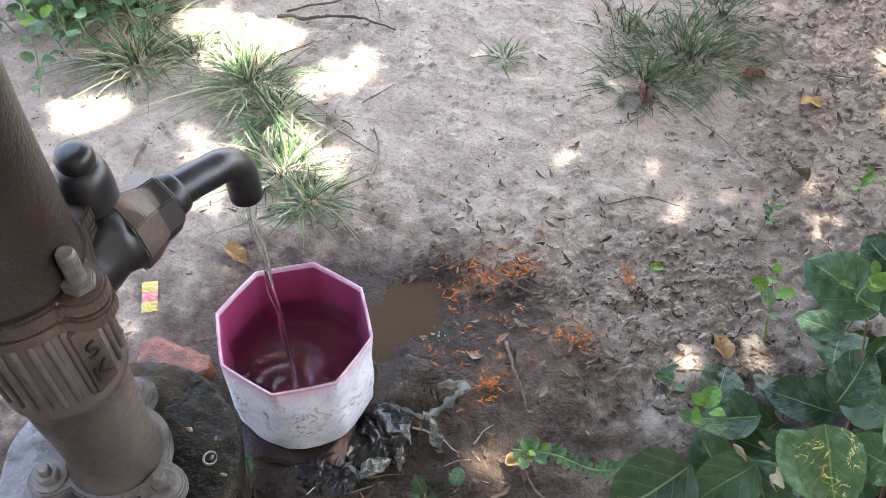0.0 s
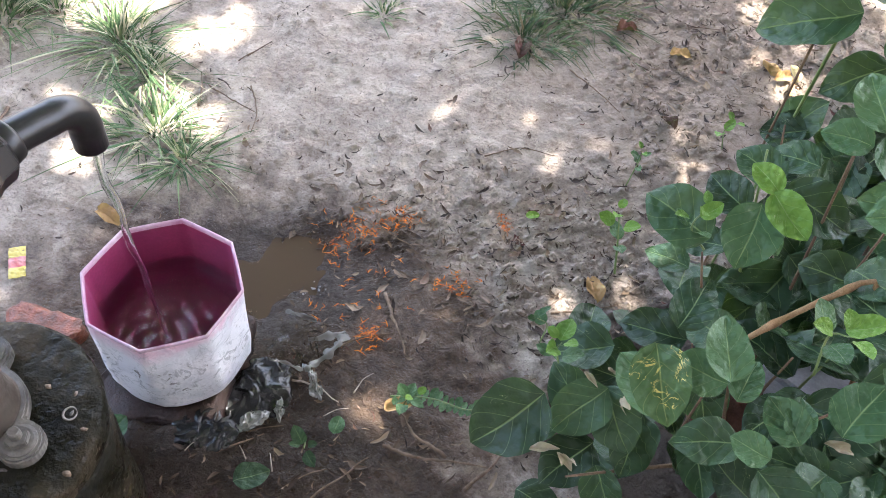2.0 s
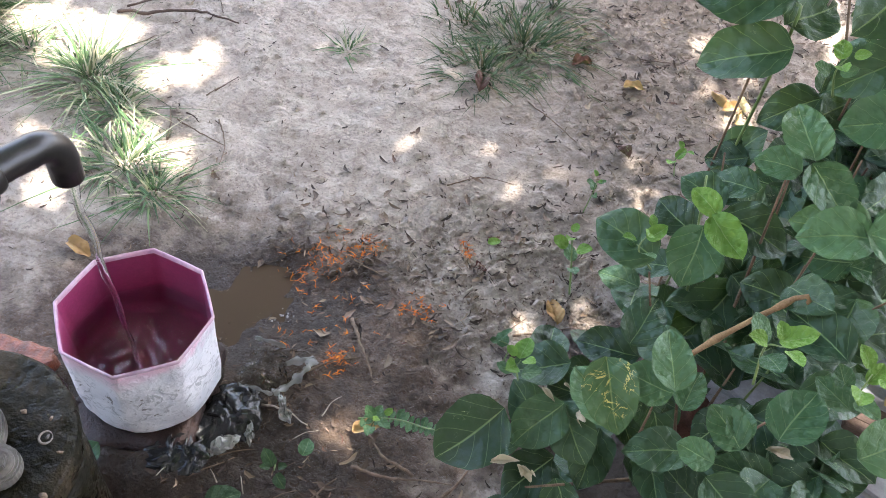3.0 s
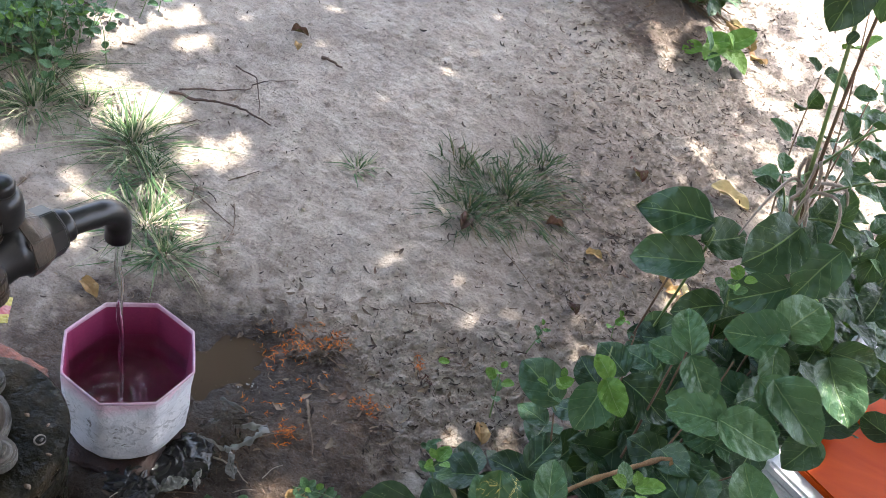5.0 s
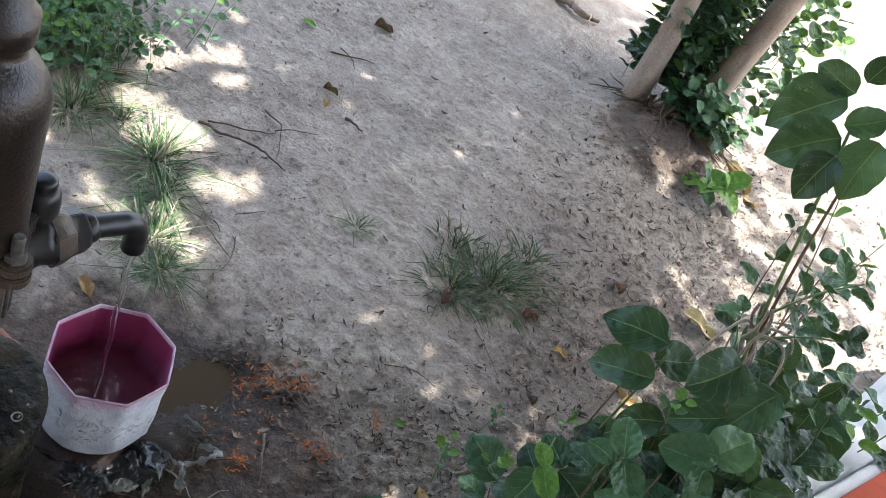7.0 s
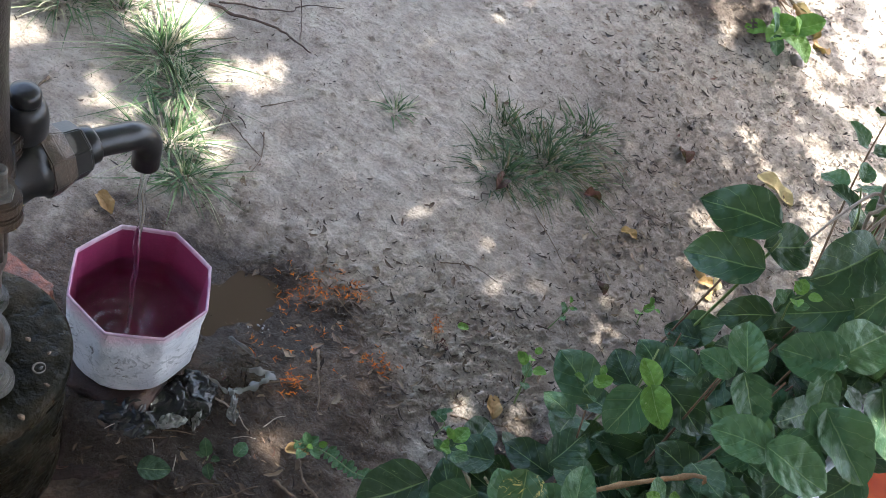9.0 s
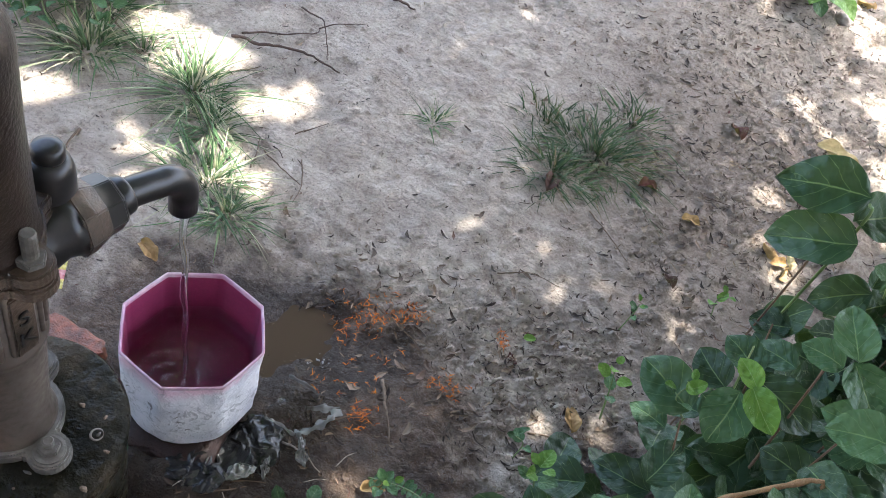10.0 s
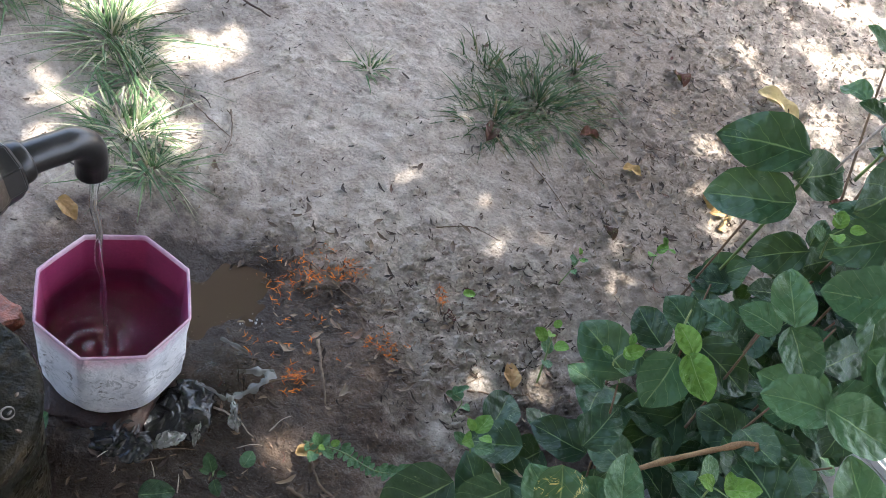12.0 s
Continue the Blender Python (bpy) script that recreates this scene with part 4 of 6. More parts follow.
    add_leaf(thing, (0.835, 1.039, 0.500), (0.764, 0.955, 0.448), "dark", NEAR, -10)
    add_leaf(thing, (0.786, 1.085, 0.600), (0.730, 1.129, 0.609), "dark", NEAR, 2)
    add_leaf(thing, (0.971, 1.127, 0.760), (0.887, 1.116, 0.738), "mid", NEAR, -8)
    add_leaf(thing, (0.977, 1.145, 0.750), (1.032, 1.217, 0.793), "mid", NEAR, 7)
    add_leaf(thing, (0.986, 1.153, 0.720), (0.990, 1.081, 0.688), "mid", NEAR, -9)
    add_leaf(thing, (0.857, 0.910, 0.770), (0.946, 0.886, 0.777), "mid", NEAR, -10)
    add_leaf(thing, (0.874, 0.913, 0.760), (0.794, 0.919, 0.747), "mid", NEAR, 5)
    add_leaf(thing, (0.952, 1.034, 0.760), (1.031, 0.960, 0.743), "mid", NEAR, -3)
    add_leaf(thing, (1.081, 1.176, 0.720), (1.126, 1.076, 0.684), "dark", NEAR, -1)
    add_leaf(thing, (1.058, 1.012, 0.700), (1.019, 0.961, 0.669), "dark", NEAR, 9)
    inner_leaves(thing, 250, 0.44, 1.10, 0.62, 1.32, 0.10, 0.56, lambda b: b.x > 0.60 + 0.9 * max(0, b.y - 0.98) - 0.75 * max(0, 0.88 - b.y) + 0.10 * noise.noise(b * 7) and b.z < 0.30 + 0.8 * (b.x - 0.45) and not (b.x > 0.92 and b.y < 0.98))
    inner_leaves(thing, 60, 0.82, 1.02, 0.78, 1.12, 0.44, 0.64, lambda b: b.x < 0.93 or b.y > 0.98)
    add_leaf(thing, (0.607, 0.789, 0.648), (0.625, 0.711, 0.629), "bitten", NEAR, 4)
    # withered pale leaves caught among the green ones
    add_leaf(thing, (0.515, 0.741, 0.459), (0.545, 0.745, 0.473), "withered", NEAR, -10)
    add_leaf(thing, (0.547, 0.743, 0.459), (0.577, 0.742, 0.432), "withered", NEAR, 22)
    add_leaf(thing, (0.571, 0.843, 0.478), (0.588, 0.828, 0.478), "withered", NEAR, -4)
    add_leaf(thing, (0.598, 0.849, 0.488), (0.61, 0.841, 0.488), "withered", NEAR, 23)
    add_leaf(thing, (0.613, 0.816, 0.497), (0.633, 0.822, 0.443), "withered", NEAR, -12)
    add_leaf(thing, (0.828, 0.79, 0.573), (0.84, 0.778, 0.573), "withered", NEAR, 3)
    add_leaf(thing, (0.846, 0.8, 0.573), (0.858, 0.785, 0.573), "withered", NEAR, 21)
    add_leaf(thing, (0.825, 0.77, 0.535), (0.863, 0.766, 0.535), "withered", NEAR, 0)
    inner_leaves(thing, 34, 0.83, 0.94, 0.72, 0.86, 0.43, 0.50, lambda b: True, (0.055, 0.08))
    # new shoots with small pale leaves
    for foot, top, size in (((0.60, 0.98, 0.50), (0.585, 1.01, 0.58), 0.026), ((0.68, 0.96, 0.60), (0.665, 0.975, 0.65), 0.026), ((0.56, 0.86, 0.40), (0.545, 0.89, 0.46), 0.03), ((0.78, 0.80, 0.62), (0.775, 0.79, 0.71), 0.036), ((0.90, 1.20, 0.72), (0.885, 1.19, 0.79), 0.028), ((0.86, 0.80, 0.62), (0.87, 0.78, 0.70), 0.034)):
        sprig(thing, foot, top, 3, size, ("mid", "lime", "lime"), 0.35, 0.4, None, 0.0016)
    return thing


def far_shrub():
    """Leafy growth behind the wall's corner, with a twining vine and a tall shoot."""
    thing = holder("shrub", "tall leggy shrub shoots twined with a dry grey vine", "shrub", **BED)
    limbs(thing, (1.14, 1.36, 0.0), ((1.045, 1.300, 0.84), (0.930, 1.232, 0.895), (0.98, 1.23, 0.78), (0.93, 1.275, 0.66), (1.05, 1.30, 0.68), (1.14, 1.42, 0.66), (1.02, 1.22, 0.72)))
    add_leaf(thing, (1.045, 1.300, 0.840), (0.985, 1.225, 0.780), "dark", FAR, 2)
    add_leaf(thing, (0.982, 1.234, 0.780), (0.895, 1.199, 0.730), "dark", FAR, 6)
    add_leaf(thing, (0.929, 1.274, 0.660), (0.846, 1.256, 0.625), "dark", FAR, 4)
    add_leaf(thing, (0.928, 1.285, 0.660), (0.937, 1.321, 0.692), "dark", FAR, 10)
    add_leaf(thing, (1.060, 1.285, 0.720), (1.101, 1.228, 0.684), "mid", FAR, 9)
    add_leaf(thing, (1.116, 1.236, 0.680), (1.205, 1.230, 0.697), "dark", FAR, 10)
    add_leaf(thing, (0.930, 1.232, 0.895), (0.862, 1.152, 0.851), "dark", FAR, -10)
    add_leaf(thing, (1.034, 1.467, 0.800), (1.105, 1.375, 0.743), "dark", FAR, -9)
    add_leaf(thing, (1.312, 1.612, 0.660), (1.305, 1.494, 0.563), "dark", FAR, -9)
    add_leaf(thing, (1.250, 1.420, 0.640), (1.325, 1.446, 0.680), "dark", FAR, 4)
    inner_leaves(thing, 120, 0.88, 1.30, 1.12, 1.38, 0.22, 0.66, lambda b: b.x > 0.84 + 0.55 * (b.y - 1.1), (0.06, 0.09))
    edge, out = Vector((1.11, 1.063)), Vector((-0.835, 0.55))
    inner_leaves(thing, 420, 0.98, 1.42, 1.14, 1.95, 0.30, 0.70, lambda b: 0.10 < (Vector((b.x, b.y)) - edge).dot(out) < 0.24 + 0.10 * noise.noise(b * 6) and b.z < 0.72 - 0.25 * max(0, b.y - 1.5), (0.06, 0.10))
    for k in range(9):
        a = Vector((1.12 + 0.06 * k + rng.uniform(-0.05, 0.05), 1.42 + 0.075 * k, 0.30))
        sprig(thing, a, a + Vector((rng.uniform(-0.08, 0.10), rng.uniform(-0.10, 0.05), rng.uniform(0.25, 0.42))), 4, 0.07, ("dark", "mid", "lime") if k % 3 == 0 else ("dark", "mid"))
    shoot = bend([(1.22, 1.46, 0.0), (1.10, 1.41, 0.48), (0.945, 1.35, 0.90), (0.87, 1.34, 1.12), (0.82, 1.36, 1.28)], 6)
    part("shoot", tube(bmesh.new(), shoot, taper(0.0045, 0.0028, len(shoot)), 7), GREEN_STEM, thing, "long bare green shoot")
    twin = bend([(1.08, 1.42, 0.55), (0.965, 1.37, 0.88), (0.90, 1.34, 1.08), (0.85, 1.33, 1.27)], 6)
    part("shoot", tube(bmesh.new(), twin, taper(0.0036, 0.0024, len(twin)), 7), STEM, thing, "long bare brown shoot")
    for k in range(5):
        pts = []
        for i in range(30):
            q = 3 + 10 * i / 29
            p = Vector(shoot[int(q)]).lerp(Vector(shoot[int(q) + 1]), q - int(q))
            c = i * (0.34 + 0.05 * k) + k * 1.3
            pts.append(p + (0.013 + 0.005 * math.sin(i * 0.5 + k)) * Vector((math.cos(c), math.sin(c), 0)) + 0.006 * noise.noise_vector(p * 30 + Vector((k, 0, 0))))
        part("vine", tube(bmesh.new(), pts, [0.0030 + 0.0012 * noise.noise(Vector((i * 0.4, k, 0))) for i in range(30)], 6), VINE, thing, "dry grey twining vine")
    for x, y, dx in ((0.955, 1.37, -0.035), (0.94, 1.36, 0.06), (0.97, 1.40, 0.05)):
        pts = bend([(x, y, 0.88), (x + dx, y - 0.02, 0.90), (x + dx * 1.5, y - 0.03, 0.84), (x + dx * 1.6, y - 0.03, 0.76)], 5)
        part("vine", tube(bmesh.new(), pts, taper(0.0034, 0.0018, len(pts)), 6), VINE, thing, "loose hanging end of a dry vine")
    add_leaf(thing, (0.800, 1.416, 1.300), (0.714, 1.386, 1.212), "dark", HIGH, 10)
    add_leaf(thing, (0.811, 1.333, 1.270), (0.729, 1.312, 1.197), "dark", HIGH, -3)
    add_leaf(thing, (0.807, 1.279, 1.260), (0.786, 1.236, 1.190), "dark", HIGH, -1)
    add_leaf(thing, (0.853, 1.315, 1.300), (0.847, 1.258, 1.219), "mid", HIGH, 1)
    add_leaf(thing, (0.778, 1.259, 1.310), (0.826, 1.270, 1.351), "mid", HIGH, 8)
    add_leaf(thing, (0.807, 1.425, 1.310), (0.735, 1.454, 1.310), "dark", HIGH, -5)
    add_leaf(thing, (0.811, 1.435, 1.330), (0.823, 1.466, 1.378), "dark", HIGH, 6)
    add_leaf(thing, (0.804, 1.184, 1.220), (0.798, 1.175, 1.205), "dark", HIGH, 6)
    sprig(thing, (0.95, 1.36, 0.86), (1.05, 1.30, 1.00), 4, 0.060, ("mid", "dark"))
    sprig(thing, (0.93, 1.34, 0.92), (1.04, 1.40, 1.06), 4, 0.055, ("mid", "mid"))
    sprig(thing, (0.97, 1.40, 0.78), (1.08, 1.34, 0.86), 3, 0.060, ("dark", "mid"))
    sprig(thing, (0.97, 1.40, 0.72), (0.93, 1.42, 0.86), 3, 0.050, ("dark", "mid"))
    for foot, top, size, tones in (((1.02, 1.46, 0.62), (1.03, 1.82, 0.88), 0.06, ("mid", "dark")), ((1.06, 1.50, 0.60), (1.15, 1.84, 0.90), 0.055, ("dark", "mid")), ((1.10, 1.52, 0.64), (1.25, 1.95, 0.92), 0.05, ("mid", "lime")), ((1.08, 1.50, 0.70), (1.08, 1.95, 1.00), 0.05, ("mid", "lime")), ((1.12, 1.60, 0.60), (1.30, 2.05, 0.80), 0.055, ("dark", "mid"))):
        sprig(thing, foot, top, 4, size, tones, 0.15, 0.4, STEM, 0.0026)
    return thing


def three_leaf_sprig():
    thing = holder("seedling", "upright seedling stem with three broad dark leaves", "seedling", **BED)
    at = Vector((0.846, 1.288, 0.750))
    part("stem", tube(bmesh.new(), bend([on_ground(0.885, 1.345), (0.868, 1.32, 0.38), at, (0.842, 1.305, 0.785)], 5), 0.0026, 6), GREEN_STEM, thing)
    part("stem", tube(bmesh.new(), bend([on_ground(0.865, 1.325), (0.84, 1.30, 0.36), at + Vector((-0.03, -0.01, -0.05))], 5), 0.0020, 6), STEM, thing)
    add_leaf(thing, (0.842, 1.312, 0.790), (0.712, 1.320, 0.778), "dark", (-0.2, -0.6, 1), 0, 1)
    add_leaf(thing, (0.852, 1.268, 0.738), (0.735, 1.277, 0.686), "dark", (-0.1, -0.6, 1), 6, 3)
    add_leaf(thing, (0.835, 1.290, 0.758), (0.918, 1.345, 0.776), "dark", (0.1, -0.6, 1), 0, 0)


shrub()
far_shrub()
three_leaf_sprig()


# ---- tree ----
def tree():
    thing = holder("tree", "many-stemmed tree with pale bark and leafy suckers at its foot", "tree", (0, 0, 0))
    foot = Vector((0.98, 3.86, 0.05))
    stems = [((-0.215, 0.06), (-0.36, 0.30), 0.048), ((0.10, 0.25), (0.10, 0.10), 0.056), ((-0.08, 0.46), (-0.25, 0.8), 0.04), ((0.0, 0.60), (0.05, 1.0), 0.04)]
    for (x, y), (dx, dy), r in stems:
        pts = [foot + Vector((x, y, 0)), foot + Vector((x + dx * 0.12, y + dy * 0.08, 0.45)), foot + Vector((x + dx * 0.45, y + dy * 0.3, 1.3)), foot + Vector((x + dx * 1.2, y + dy * 0.5, 2.6)), foot + Vector((x + dx * 1.2 - 0.5, y + dy * 0.3 - 0.6, 4.0))]
        line = bend(pts, 6)
        bm = tube(bmesh.new(), line, [r * q for q in taper(1.35, 0.5, len(line))], 12)
        for v in bm.verts:
            v.co += 0.006 * noise.noise(v.co * 9) * Vector((1, 1, 0))
        part("trunk", bm, BARK, thing, "pale knotty stem")
    for k in range(60):
        a = rng.uniform(-3.1, 0.1)
        p = foot + Vector((math.cos(a) * rng.uniform(0.05, 0.24), math.sin(a) * rng.uniform(0.02, 0.18) + 0.10, 0))
        a += rng.uniform(-0.9, 0.9)
        pts = []
        for i in range(6):
            pts.append(on_ground(p.x, p.y, 0.002 + 0.05 * (i == 0) + rng.uniform(0, 0.012)))
            a += rng.uniform(-0.7, 0.7)
            p = p + Vector((math.cos(a), math.sin(a), 0)) * rng.uniform(0.02, 0.07)
        part("root", tube(bmesh.new(), pts, taper(rng.uniform(0.003, 0.008), 0.0015, 6), 6), TWIG if k % 4 == 0 else STEM, thing)
    # leafy suckers between the stems, at their foot and behind them
    for count, x0, x1, y0, y1, z1, tones in ((78, 0.80, 0.97, 4.02, 4.30, 0.62, ("dark", "dark")), (26, 0.92, 1.10, 3.84, 4.00, 0.10, ("dark", "dark", "mid")), (16, 1.06, 1.24, 3.78, 4.00, 0.06, ("dark", "mid")), (40, 0.75, 1.20, 4.36, 4.60, 0.75, ("dark", "dark")), (22, 0.62, 0.78, 3.98, 4.20, 0.55, ("dark", "dark")), (26, 1.14, 1.50, 4.25, 4.75, 0.60, ("mid", "lime"))):
        for k in range(count):
            s = Vector((rng.uniform(x0, x1), rng.uniform(y0, y1), 0.07 + z1 * rng.random()))
            e = s + Vector((rng.uniform(-0.10, 0.10), rng.uniform(-0.12, 0.06), rng.uniform(0.05, 0.20)))
            sprig(thing, s, e, 3, 0.085, tones if k % 7 else ("lime", "mid"), 0.2, 0.3, None, 0.002)
    sprig(thing, (1.22, 3.56, 0.06), (1.28, 3.42, 0.15), 3, 0.135, ("lime", "lime"))
    sprig(thing, (1.20, 3.58, 0.06), (1.20, 3.40, 0.13), 2, 0.12, ("lime", "mid"))
    return thing


def sun_reach(p):
    """Where the sun's ray through p meets the ground."""
    return p.x - SUN_TO.x / SUN_TO.z * p.z, p.y - SUN_TO.y / SUN_TO.z * p.z


# ground spots (x, y, radius) left open in the unseen crown for sun flecks
GAPS = [(-0.53, 1.93, 0.10), (-0.45, 1.97, 0.07), (-0.60, 1.96, 0.075), (-0.51, 1.83, 0.035), (-0.25, 1.86, 0.055), (-0.20, 1.90, 0.045), (-0.30, 1.83, 0.03), (-0.28, 1.64, 0.035), (-0.235, 1.568, 0.03), (-0.16, 1.585, 0.04), (-0.40, 1.425, 0.04),
        (-0.62, 2.38, 0.08), (-0.73, 2.26, 0.09), (-0.54, 2.37, 0.07), (-0.38, 1.57, 0.035), (-0.47, 1.57, 0.035), (-0.75, 1.60, 0.055),
        (0.338, 1.040, 0.010), (0.318, 0.992, 0.018), (0.302, 0.950, 0.022), (0.64, 1.26, 0.02), (0.95, 0.93, 0.05), (0.882, 1.765, 0.018), (0.910, 1.666, 0.024), (0.788, 1.682, 0.010), (0.542, 1.745, 0.015), (0.775, 1.305, 0.035), (0.861, 1.651, 0.010), (1.165, 2.008, 0.050)]


def crown(parent):
    """Unseen high tree crown: many small leaves, gaps placed to let sun flecks through."""
    verts, faces = [], []
    r = random.Random(5)
    made = 0
    while made < 47000:
        p = Vector((r.uniform(-2.8, 4.2), r.uniform(-1.6, 7.0), 3.3 + 0.9 * r.random()))
        x, y = sun_reach(p)
        edge = 1.22 + 0.60 * (y < 2.1) + 1.2 * (y < 1.7) + 0.30 * noise.noise(Vector((x * 1.3, y * 1.7, 2.0)))
        if y > 3.2:
            edge -= 0.22 * (y - 3.2)
        patchy = noise.noise(Vector((x * 4.5, y * 4.5, 3.0))) + 0.6 * noise.noise(Vector((x * 11, y * 11, 5.0)))
        if patchy > 0.25 + (1.1 if x < edge else 0.75) * (edge - x) or x < -2.8 or y > 5.2 or y < -1.6:
            continue
        w = 0.85 + 0.8 * noise.noise(Vector((x * 9, y * 9, 7.0)))
        if any((x - a) ** 2 + ((y - b) * 0.9) ** 2 < (g * (w + 0.22) + 0.018) ** 2 for a, b, g in GAPS):
            continue
        d = Vector((r.uniform(-1, 1), r.uniform(-1, 1), r.uniform(-0.4, 0.4))).normalized()
        s = d.cross(Vector((r.uniform(-0.5, 0.5), r.uniform(-0.5, 0.5), 1))).normalized()
        n = len(verts)
        verts += [p - d * 0.062, p + s * 0.036, p + d * 0.062, p - s * 0.036]
        faces.append((n, n + 1, n + 2, n + 3))
        made += 1
    data = bpy.data.meshes.new("crown")
    data.from_pydata([tuple(v) for v in verts], [], faces)
    data.materials.append(LEAF_CROWN)
    ob = new("crown", data)
    ob.parent = parent
    tagged(ob, "high crown of small green leaves, out of view, gaps set for sun flecks", kind="stuff")


crown(tree())


# ---- grass, litter and small things on the soil ----
def grass_tuft(x, y, radius, blades, length, lean=1.1, dark=0, label="tuft of green and straw-coloured grass on bare soil"):
    verts, faces = [], []
    for k in range(int(blades * (2.1 if dark else 2.2))):
        a, q = rng.uniform(0, 2 * math.pi), radius * rng.random() ** (0.9 if dark else 0.7)
        wide = 0.95 if dark else 0.6
        b = on_ground(x + q * math.cos(a) * wide, y + q * math.sin(a) * wide, -0.004)
        d = Vector((math.cos(a + rng.uniform(-0.9, 0.9)), math.sin(a + rng.uniform(-0.9, 0.9)), 0))
        s = Vector((-d.y, d.x, 0)) * rng.uniform(0.0015, 0.0041)
        ln, out = length * (0.35 + 0.70 * rng.random() ** 1.4) * (1.0 if dark else 0.92), lean * rng.uniform(0.5, 1.25) * (1.0 if dark else 1.25) * (0.30 + 0.70 * min(1.0, q / radius + 0.25 * rng.random()))
        n = len(verts)
        for i in range(6):
            t = i / 5
            p = b + d * ln * out * t ** 1.4 + Vector((0, 0, ln * (1.0 - 0.35 * out) * (t - 0.55 * out * t * t)))
            p.z = max(p.z, ground_height(p.x, p.y) + 0.003) if t > 0.6 else p.z
            w = 1 - 0.9 * t
            verts += [p + s * w, p + Vector((0, 0, 0.0012 * w)), p - s * w]
        for i in range(5):
            m = n + 3 * i
            faces += [(m, m + 1, m + 4, m + 3), (m + 1, m + 2, m + 5, m + 4)]
    data = bpy.data.meshes.new("grass_tuft")
    data.from_pydata([tuple(v) for v in verts], [], faces)
    data.materials.append(GRASS_DARK if dark else GRASS)
    return tagged(new("grass_tuft", data), label, "grass", "grass tufts", "stuff")


grass_tuft(-0.43, 1.80, 0.12, 117, 0.17)
grass_tuft(-0.34, 1.72, 0.10, 55, 0.15)
grass_tuft(-0.26, 1.54, 0.12, 80, 0.15)
grass_tuft(-0.17, 1.47, 0.08, 55, 0.12)
grass_tuft(0.60, 2.18, 0.17, 300, 0.085, 1.5, 1, "flattened dark green grass where the soil is trodden")
grass_tuft(0.50, 2.05, 0.12, 130, 0.075, 1.5, 1, "flattened dark green grass where the soil is trodden")
grass_tuft(0.68, 2.38, 0.13, 80, 0.075, 1.5, 1)
grass_tuft(0.44, 2.25, 0.12, 50, 0.07, 1.0, 1)
grass_tuft(0.15, 2.05, 0.06, 31, 0.06)
grass_tuft(-0.72, 1.80, 0.12, 93, 0.16)
grass_tuft(-0.80, 1.98, 0.12, 74, 0.14)
grass_tuft(-0.60, 1.86, 0.10, 37, 0.10)


def weed_clump():
    thing = holder("weed_clump", "leafy green weeds at the edge of the bare soil", "weeds", (0, 0, 0))
    for k in range(170):
        x, y = -0.95 + rng.gauss(0, 0.11), 2.07 + rng.gauss(0, 0.14)
        s = on_ground(x, y)
        e = s + Vector((rng.uniform(-0.06, 0.08), rng.uniform(-0.08, 0.06), rng.uniform(0.10, 0.26)))
        sprig(thing, s, e, 4, 0.034, ("mid", "lime", "lime") if k % 3 == 0 else ("mid",), 0.2, 0.25, None, 0.0016)


weed_clump()


def scatter(name, count, label, category, material, maker, where):
    verts, faces = [], []
    for k in range(count):
        maker(verts, faces, where())
    data = bpy.data.meshes.new(name)
    data.from_pydata([tuple(v) for v in verts], [], faces)
    data.materials.append(material)
    return tagged(new(name, data), label, category, kind="stuff")


def chip(verts, faces, xy, size=(0.004, 0.017)):
    """A thin curled scrap of leaf, bark or twig with a torn outline."""
    p = on_ground(*xy, 0.0015)
    a, ln = rng.uniform(0, 6.3), size[0] + (size[1] - size[0]) * rng.random() ** 2.2
    w, curl, bow = ln * rng.uniform(0.05, 0.45), rng.uniform(0.0, 0.5), rng.uniform(-0.4, 0.4)
    d, s = Vector((math.cos(a), math.sin(a), rng.uniform(-0.08, 0.18))), Vector((-math.sin(a), math.cos(a), rng.uniform(-0.3, 0.3)))
    n = len(verts)
    for i in range(5):
        t = i / 4
        c = p + d * ln * (2 * t - 1) + s * ln * bow * (4 * t * (1 - t) - 0.5) + Vector((0, 0, ln * curl * (2 * t - 1) ** 2))
        h = w * (0.25 + 3.0 * t * (1 - t)) * rng.uniform(0.55, 1.25)
        verts += [c - s * h + Vector((0, 0, w * 0.25)), c + s * h * rng.uniform(0.6, 1.2) + Vector((0, 0, w * 0.25)), c]
    for i in range(4):
        m = n + 3 * i
        faces += [(m, m + 2, m + 5, m + 3), (m + 2, m + 1, m + 4, m + 5)]


def big_chip(verts, faces, xy):
    chip(verts, faces, xy, (0.007, 0.020))


def flake(verts, faces, xy):
    if xy[0] < 0.42 and xy[1] < 1.30:
        return
    chip(verts, faces, xy, (0.005, 0.014))


def crumb(verts, faces, xy, least=0.0018, most=0.0095):
    if xy[0] < 0.50 and xy[1] < 1.33:
        return
    r = least + most * rng.random() ** 3.5
    p = on_ground(*xy, r * 0.3)
    n = len(verts)
    for q in ((1, 0, 0), (0, 1, 0), (-1, 0, 0), (0, -1, 0), (0, 0, 0.8), (0, 0, -0.6), (0.6, 0.6, 0.35), (-0.6, -0.6, 0.3)):
        verts.append(p + r * Vector(q) * rng.uniform(0.7, 1.3))
    faces += [(n, n + 6, n + 4), (n + 6, n + 1, n + 4), (n + 1, n + 2, n + 4), (n + 2, n + 7, n + 4), (n + 7, n + 3, n + 4), (n + 3, n, n + 4), (n, n + 1, n + 6), (n + 2, n + 3, n + 7), (n, n + 5, n + 1), (n + 1, n + 5, n + 2), (n + 2, n + 5, n + 3), (n + 3, n + 5, n)]


